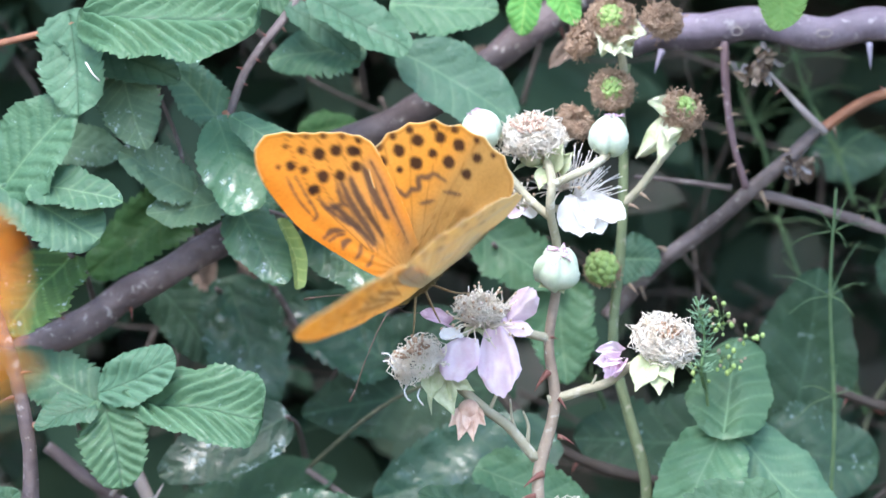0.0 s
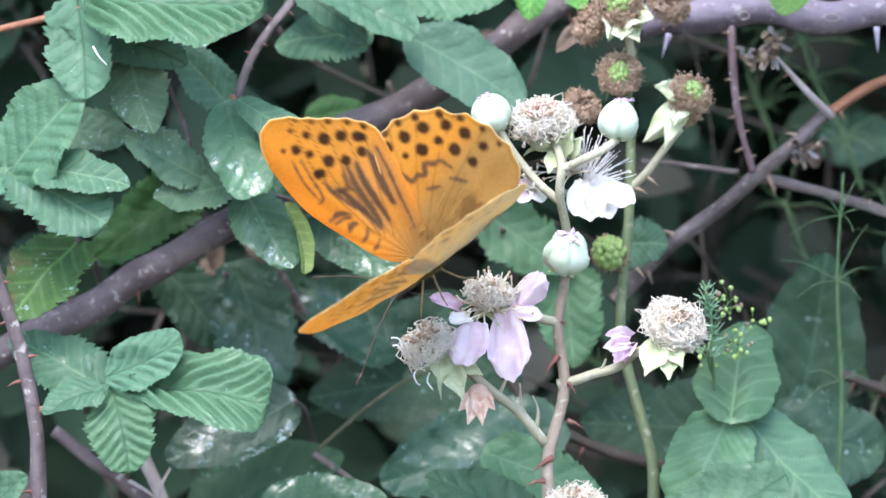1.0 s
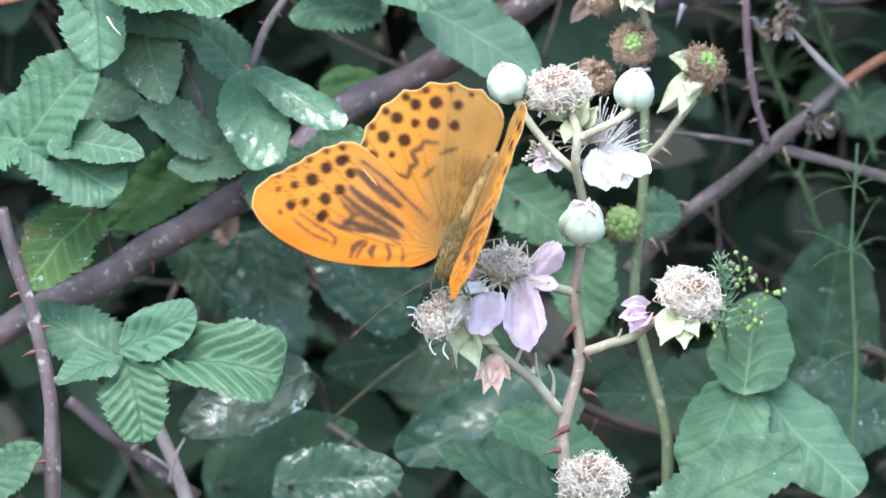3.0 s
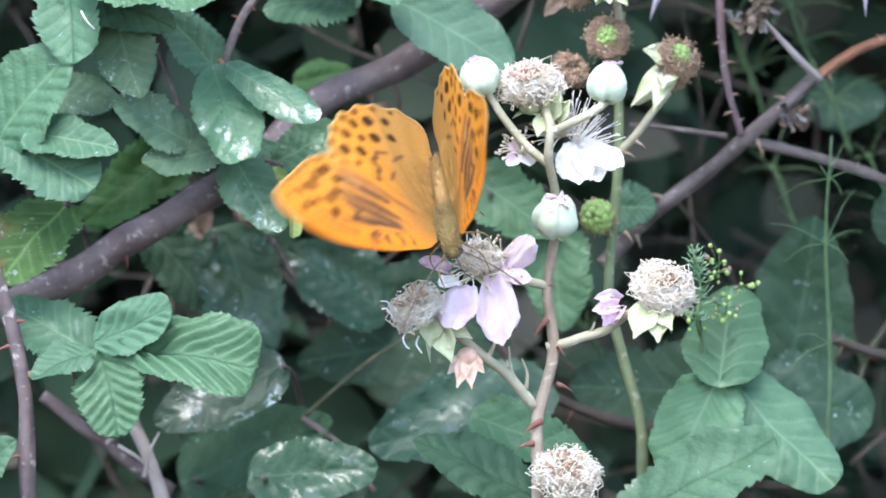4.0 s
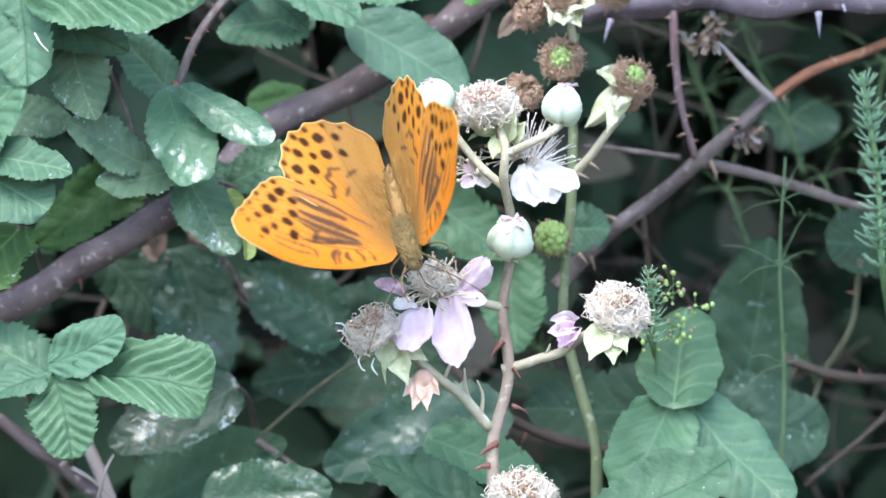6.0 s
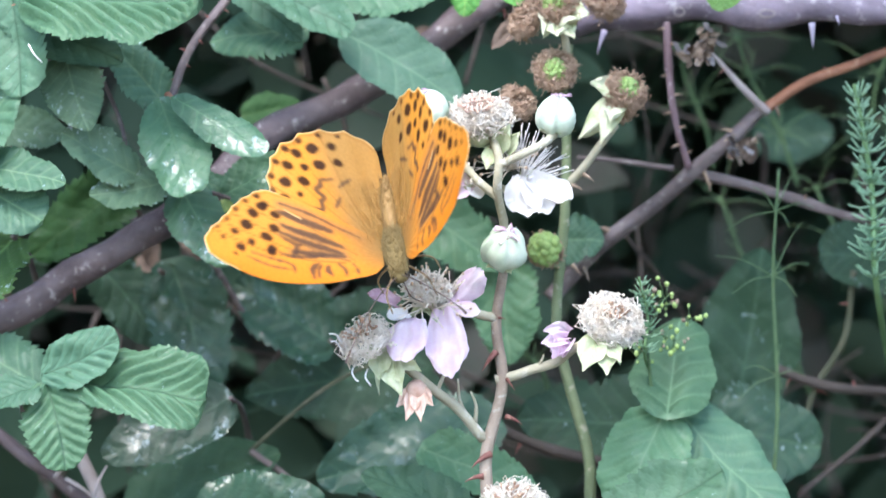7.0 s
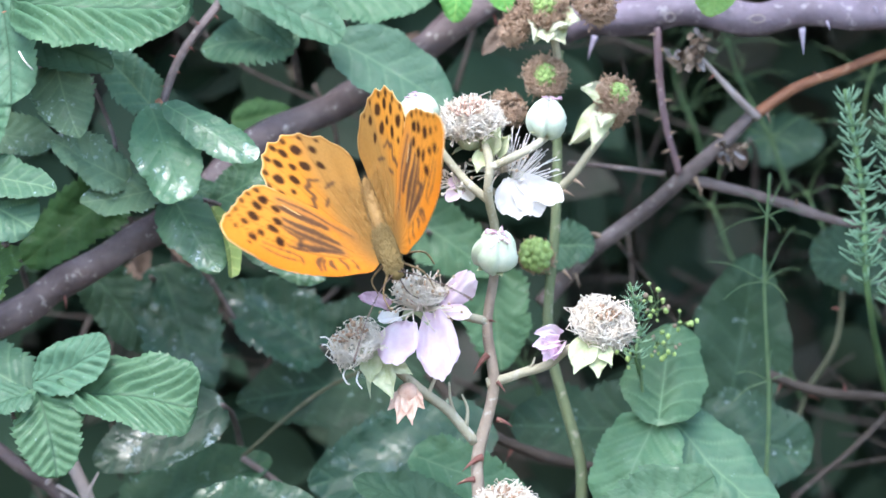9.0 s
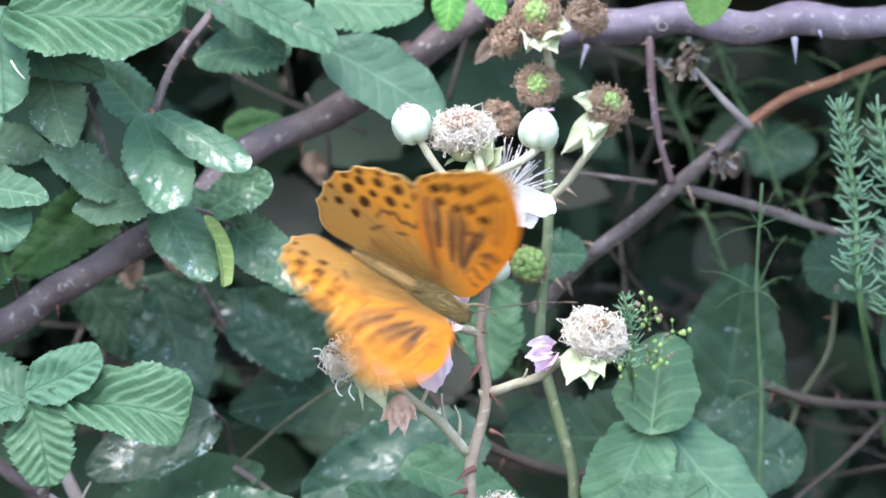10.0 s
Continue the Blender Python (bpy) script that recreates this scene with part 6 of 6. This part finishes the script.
def wing_mesh(name, fore, left, na=150, nr=76):
    """A thin wing with an upper and an under side. Its hinge lies along x."""
    ring = outline(FORE_EDGE if fore else HIND_EDGE, 8)
    base = (3.0, 0.3) if fore else (0.0, 0.3)
    cum = np.concatenate(([0], np.cumsum([math.dist(a, b) for a, b in zip(ring, ring[1:])])))
    along = np.linspace(0, cum[-1], na)
    ex, ey = np.interp(along, cum, [p[0] for p in ring]), np.interp(along, cum, [p[1] for p in ring])
    a0, a1 = (0.40, 0.74) if fore else (0.22, 0.72)
    f = along / cum[-1]
    win = np.clip((f - a0) / 0.04, 0, 1) * np.clip((a1 - f) / 0.04, 0, 1)
    wavy = (0.35 if fore else 0.75) * np.abs(np.sin((f - a0) / (a1 - a0) * math.pi * 8)) * win
    rr = np.linspace(0, 1, nr) ** 0.85
    gx, gy = base[0] + np.outer(rr, ex - base[0]), base[1] + np.outer(rr, ey - base[1])
    ln = np.hypot(ex - base[0], ey - base[1])
    shrink = 1 - np.outer(rr ** 3, wavy / np.maximum(ln, 1))
    gx, gy = base[0] + (gx - base[0]) * shrink, base[1] + (gy - base[1]) * shrink
    px, py = gx.ravel(), gy.ravel()
    rim = [(x, y) for x, y in zip(gx[-1], gy[-1])]
    edge = line_distance(px, py, [q for q, k in zip(rim, f) if a0 - 0.03 <= k <= a1 + 0.02])
    fold = np.array([noise.noise(Vector((x * 0.16, y * 0.10, 2.0 if fore else 5.0))) for x, y in zip(px, py)])
    reach = np.hypot(px, py)
    z = 0.5 * fold * np.clip(reach / 12, 0, 1) + 0.0016 * reach ** 2 * (0.5 if fore else 0.7) + (0.22 if fore else -0.05)
    ang = np.arctan2(px - base[0], py)
    z = z + 0.06 * np.sin(ang * 26) * np.clip(reach / 14, 0, 1)
    s = 1 if left else -1
    top = np.stack([px, s * py, z + 0.05], 1) * MM
    low = np.stack([px, s * py, z - 0.05], 1) * MM
    faces = []
    n = na * nr
    for i in range(nr - 1):
        for j in range(na - 1):
            q = (i * na + j, i * na + j + 1, (i + 1) * na + j + 1, (i + 1) * na + j)
            faces.append(q if left else q[::-1])
            u = tuple(k + n for k in q)
            faces.append(u[::-1] if left else u)
    last = (nr - 1) * na
    for j in range(na - 1):
        q = (last + j, last + j + 1, last + j + 1 + n, last + j + n)
        faces.append(q if left else q[::-1])
    data = bpy.data.meshes.new(name)
    data.from_pydata(np.concatenate([top, low]).tolist(), [], faces)
    col = np.concatenate([upper_scales(px, py, edge, fore), under_scales(px, py, edge, fore)])
    layer = data.color_attributes.new("scales", "FLOAT_COLOR", "POINT")
    layer.data.foreach_set("color", np.concatenate([col, np.ones((2 * n, 1))], 1).ravel())
    data.polygons.foreach_set("use_smooth", [True] * len(faces))
    data.materials.append(WING)
    return data


def butterfly_body(ob):
    """Head, furry thorax, ringed abdomen, feelers, tongue and legs. x is forward, z the back."""
    def own(name, bm, material, label=""):
        return part(name, bm, material, ob, label, PLACES[ob].copy())
    bm = bmesh.new()
    line = [Vector((x * MM, 0, z * MM)) for x, z in ((-3, 0.2), (-7, 0.1), (-12, -0.2), (-17, -0.6), (-19.5, -0.8))]
    rings = smooth_line(line, 6)
    n = len(rings)
    loops = []
    for i, q in enumerate(rings):
        s = i / (n - 1)
        r = (1.45 * math.sin(math.pi * (0.28 + 0.70 * s)) ** 0.7 + 0.05 * abs(math.sin(s * math.pi * 8))) * MM
        loops.append([bm.verts.new(q + Vector((0, math.cos(w), math.sin(w))) * r) for w in [2 * math.pi * k / 14 for k in range(14)]])
    for a, b in zip(loops, loops[1:]):
        for k in range(14):
            bm.faces.new((a[k], b[k], b[(k + 1) % 14], a[(k + 1) % 14]))
    bm.faces.new(loops[0])
    bm.faces.new(loops[-1][::-1])
    own("abdomen", bm, ABDOMEN, "tawny ringed abdomen")
    own("thorax", ball(bmesh.new(), (1.6 * MM, 0, 0.1 * MM), 1 * MM, (5.2, 2.5, 2.3), 18, 12), FUR, "olive-gold furry thorax")
    own("head", ball(bmesh.new(), (7.6 * MM, 0, -0.5 * MM), 1 * MM, (1.7, 1.8, 1.6), 16, 10), FUR)
    rnd = random.Random(4)
    bm = bmesh.new()
    for k in range(1100):
        x = rnd.uniform(-3.2, 8.6)
        w = rnd.uniform(-0.5, math.pi + 0.5)
        u = min(1, abs(x - 1.6) / 5.4)
        r = 2.4 * math.sqrt(max(0.02, 1 - u * u)) if x < 6.2 else 1.6
        p = Vector((x, r * math.cos(w), 0.1 + 0.92 * r * math.sin(w)))
        d = Vector((rnd.uniform(-2.6, -1.4), 0.7 * math.cos(w) + rnd.gauss(0, 0.25), 0.7 * math.sin(w) + rnd.gauss(0, 0.25))).normalized()
        q = p + d * rnd.uniform(0.8, 1.7)
        tube(bm, [p * MM, q * MM], 0.00009, 0.00004, 3)
    own("fur", bm, FUR)
    bm = bmesh.new()
    for k in range(700):
        x = rnd.uniform(-18, -2)
        w = rnd.uniform(-0.6, math.pi + 0.6)
        r = 1.6 * (1 - 0.5 * max(0, (-x - 12) / 8))
        p = Vector((x, r * math.cos(w), -0.1 + 0.02 * x + r * math.sin(w)))
        q = p + Vector((-1.2, math.cos(w) * 0.7 + rnd.gauss(0, 0.3), math.sin(w) * 0.7 + rnd.gauss(0, 0.3))).normalized() * rnd.uniform(0.6, 1.5)
        tube(bm, [p * MM, q * MM], 0.00005, 0.00002, 3)
    own("abdomen_fur", bm, ABDOMEN)
    for s in (1, -1):
        own("eye", ball(bmesh.new(), (8.0 * MM, s * 1.25 * MM, -0.4 * MM), 0.85 * MM, (1, 0.8, 1.1), 12, 8), EYE_DARK, "round dark compound eye")
        a = smooth_line([Vector(q) * MM for q in ((8.6, s * 0.6, 0.5), (13, s * 4, 2.4), (19, s * 8.5, 3.0), (24, s * 12, 2.6))], 6)
        feeler = own("antenna", tube(bmesh.new(), a, 0.00013, 0.00013, 5), FEELER, "thin dark clubbed antenna")
        part("club", tube(bmesh.new(), [a[-1], a[-1] + Vector((1.2, s * 0.7, 0)) * MM, a[-1] + Vector((2.4, s * 1.3, 0)) * MM], 0.00022, 0.0003, 6), FEELER, feeler, "", PLACES[ob].copy())
        for hip, knee, foot in (((5, 1.4, -1.6), (8.5, 4.6, -3.2), (11.5, 5.0, -6.0)), ((2.5, 1.6, -1.8), (3.5, 6.0, -3.6), (5.0, 6.5, -6.6)), ((0.5, 1.6, -1.8), (-2.5, 5.5, -3.4), (-4.0, 5.8, -6.4))):
            leg = smooth_line([Vector((x, s * y, z)) * MM for x, y, z in (hip, knee, foot)], 5)
            own("leg", tube(bmesh.new(), leg, 0.00028, 0.00014, 5), LIMB)
    tongue = smooth_line([Vector(q) * MM for q in ((8.8, 0, -1.4), (10.5, 0, -4), (9.5, 0.3, -7.5), (8.5, 0.5, -9.5))], 5)
    own("proboscis", tube(bmesh.new(), tongue, 0.00014, 0.0001, 5), FEELER)


def wing_hair(s):
    """Long soft hairs that lie over the inner part of a hindwing."""
    rnd = random.Random(19)
    bm = bmesh.new()
    for k in range(260):
        y = abs(rnd.gauss(0, 2.6)) - 1.2
        x = rnd.uniform(-15, 0.5)
        lift = 0.25 + 0.0011 * (x * x + y * y)
        d = Vector((-1, s * rnd.uniform(-0.15, 0.55), 0)) * rnd.uniform(2.0, 4.5)
        p = Vector((x, s * y, lift))
        q = p + d
        q.z = 0.2 + 0.0011 * (q.x * q.x + q.y * q.y) + rnd.uniform(-0.1, 0.25)
        tube(bm, [p * MM, (p.lerp(q, 0.5) + Vector((0, 0, 0.2))) * MM, q * MM], 0.000045, 0.00002, 3)
    return bm


def butterfly(at, label):
    ob = thing("butterfly", (0, 0, 0), label, "butterfly", "butterflies")
    butterfly_body(ob)
    wings = []
    for left in (True, False):
        for fore in (True, False):
            w = new("forewing" if fore else "hindwing", wing_mesh("wing", fore, left))
            w.parent = ob
            tagged(w, "orange wing with dark streaks and spots" if fore else "rounded orange wing with rows of dark spots")
            w.matrix_local = pose(0, HINGE_Y if left else -HINGE_Y, HINGE_Z)
            PLACES[w] = Matrix()
            if not fore:
                part("hair", wing_hair(1 if left else -1), TAWNY_HAIR, w, "soft tawny hair at the wing's root", Matrix())
            wings.append((w, left))
    ob.location = at
    return ob, wings


fritillary, fritillary_wings = butterfly((0, 0, 0), "orange butterfly with dark spots feeding on a bramble flower")

# a second one darts past the flowers as the clip begins
passer, passer_wings = butterfly((-0.1, -0.06, -0.01), "orange butterfly darting past the flowers")

# ---- what moves ----
def motions():
    walk(fritillary, [
        (0, pose(-0.0163, -0.0180, -0.0016, -73.4, 36.9, 150.4)),
        (0.4, pose(-0.0173, -0.0180, -0.0017, -71.5, 35.2, 158.0)),
        (0.5, pose(-0.0163, -0.0180, -0.0016, -73.4, 36.9, 150.4)),
        (1, pose(-0.0163, -0.0180, -0.0016, -76.8, 34.8, 147.1)),
        (1.5, pose(-0.0165, -0.0180, -0.0022, -80.7, 36.1, 153.5)),
        (1.8, pose(-0.0161, -0.0180, -0.0012, -58.6, 33.3, 158.2)),
        (2, pose(-0.0176, -0.0180, -0.0034, -85.5, 33.2, 152.7)),
        (2.5, pose(-0.0172, -0.0180, -0.0026, -62.3, 40.8, 153.0)),
        (2.7, pose(-0.0154, -0.0180, -0.0038, -54.5, 54.4, 173.1)),
        (3.1, pose(-0.0138, -0.0180, -0.0033, -24.3, 67.7, -147.9)),
        (3.45, pose(-0.0122, -0.0180, -0.0029, 25.2, 65.1, -89.9)),
        (3.8, pose(-0.0109, -0.0180, -0.0025, 44.6, 53.6, -63.5)),
        (4, pose(-0.0110, -0.0180, -0.0013, 33.2, 46.1, -77.5)),
        (4.5, pose(-0.0108, -0.0180, 0.0009, 38.9, 48.0, -76.8)),
        (5, pose(-0.0113, -0.0180, -0.0005, 36.7, 43.2, -74.0)),
        (5.5, pose(-0.0105, -0.0180, 0.0008, 38.0, 47.0, -72.8)),
        (5.7, pose(-0.0102, -0.0180, 0.0008, 39.5, 45.5, -72.3)),
        (6.8, pose(-0.0101, -0.0180, 0.0002, 36.3, 52.2, -74.0)),
        (7, pose(-0.0110, -0.0180, 0.0006, 34.2, 48.4, -78.8)),
        (7.5, pose(-0.0109, -0.0180, 0.0004, 42.0, 48.7, -71.9)),
        (8, pose(-0.0110, -0.0180, 0.0017, 39.8, 45.9, -71.1)),
        (8.5, pose(-0.0109, -0.0180, 0.0014, 40.0, 46.8, -72.5)),
        (9, pose(-0.0110, -0.0180, 0.0021, 40.7, 44.8, -69.6)),
        (9.2, pose(-0.0103, -0.0180, 0.0019, 42.7, 42.3, -68.1)),
        (9.5, pose(-0.0080, -0.0180, -0.0024, 45.5, 36.9, -45.3)),
        (9.6, pose(-0.0086, -0.0180, -0.0023, 69.8, 42.7, -30.6)),
        (9.7, pose(-0.0072, -0.0180, -0.0045, 44.5, 36.3, -34.0)),
        (9.8, pose(-0.0065, -0.0180, -0.0043, 75.0, 37.5, -35.3)),
        (10, pose(-0.0004, -0.0180, -0.0067, 66.0, 29.0, -18.7)),
    ])
    lift = [
        # seconds, raising of the wings on the two sides
        (0.000, 66, 31),
        (0.033, 70, 34),
        (0.400, 78, 22),
        (0.500, 69, 33),
        (1.000, 65, 34),
        (1.500, 80, 23),
        (1.800, 37, 44),
        (2.000, 79, 32),
        (2.467, 31, 42),
        (2.500, 22, 47),
        (2.533, 13, 52),
        (2.700, 48, 53),
        (3.100, 46, 48),
        (3.450, 44, 44),
        (3.800, 42, 41),
        (3.967, 56, 64),
        (4.000, 57, 57),
        (4.033, 58, 50),
        (4.500, 52, 61),
        (4.967, 55, 49),
        (5.000, 52, 51),
        (5.033, 49, 53),
        (5.500, 43, 45),
        (5.700, 54, 59),
        (6.800, 44, 43),
        (7.000, 45, 49),
        (7.467, 51, 51),
        (7.500, 46, 51),
        (7.533, 41, 51),
        (8.000, 48, 50),
        (8.500, 50, 56),
        (9.000, 51, 59),
        (9.200, 40, 50),
        (9.500, 74, 53),
        (9.600, 55, 56),
        (9.700, 72, 29),
        (9.767, 34, 55),
        (9.800, 32, 61),
        (9.833, 30, 67),
        (9.967, 66, 38),
        (10.000, 64, 49),
    ]
    for wing, left in fritillary_wings:
        walk(wing, [(t, pose(0, HINGE_Y if left else -HINGE_Y, HINGE_Z, a if left else -b)) for t, a, b in lift])
    # the spray nods a little under its guest
    x, y, z = PLACES[spray].translation
    walk(spray, [(t, pose(x + dx * MM, y, z + dz * MM)) for t, dx, dz in (
        (0.0, -1.04, -0.65),
        (0.5, -0.91, -0.52),
        (1.0, -0.55, -0.69),
        (1.5, -0.28, -0.62),
        (2.0, -0.21, -0.59),
        (2.5, -0.13, -0.49),
        (4.0, -0.45, -0.56),
        (4.5, -0.46, -0.87),
        (5.0, -0.30, -0.83),
        (5.5, -0.22, -0.67),
        (7.0, -0.20, -0.52),
        (7.5, -0.06, -0.20),
        (8.0, 0.00, 0.00),
        (8.5, -0.29, -0.14),
        (9.0, -0.23, 0.09),
        (9.5, -0.68, -0.10),
        (10.0, -0.21, -0.33),
    )])
    # the passer-by darts up past the flowers and settles on top of the hedge, out of view
    walk(passer, [(0.0, pose(-0.1092, -0.05, -0.0285, 30, -10, 5)), (0.1, pose(-0.0280, -0.05, -0.0195, 10, -20, -8)), (0.2, pose(0.0340, -0.05, 0.0640, -10, -50, -15)),
                  (0.3, pose(0.09, -0.06, 0.15, 0, -45, 0)), (0.5, pose(0.22, -0.05, 0.3, 0, -30, 20)), (0.9, pose(0.38, 0.1, 0.45, 10, -20, 50)),
                  (1.4, pose(0.5, 0.42, 0.6, 10, -10, 70)), (10.0, pose(0.5, 0.42, 0.6, 10, -10, 70))])
    for wing, left in passer_wings:
        s = 1 if left else -1
        walk(wing, [(t, pose(0, s * HINGE_Y, HINGE_Z, s * a)) for t, a in ((0.0, 45), (0.033, 30), (0.067, 0), (0.1, 8), (0.133, 40), (0.167, 20), (0.2, 5), (0.3, 50), (0.4, 5), (0.6, 50), (0.8, 5), (1.1, 50), (1.4, 70), (10.0, 70))])


motions()
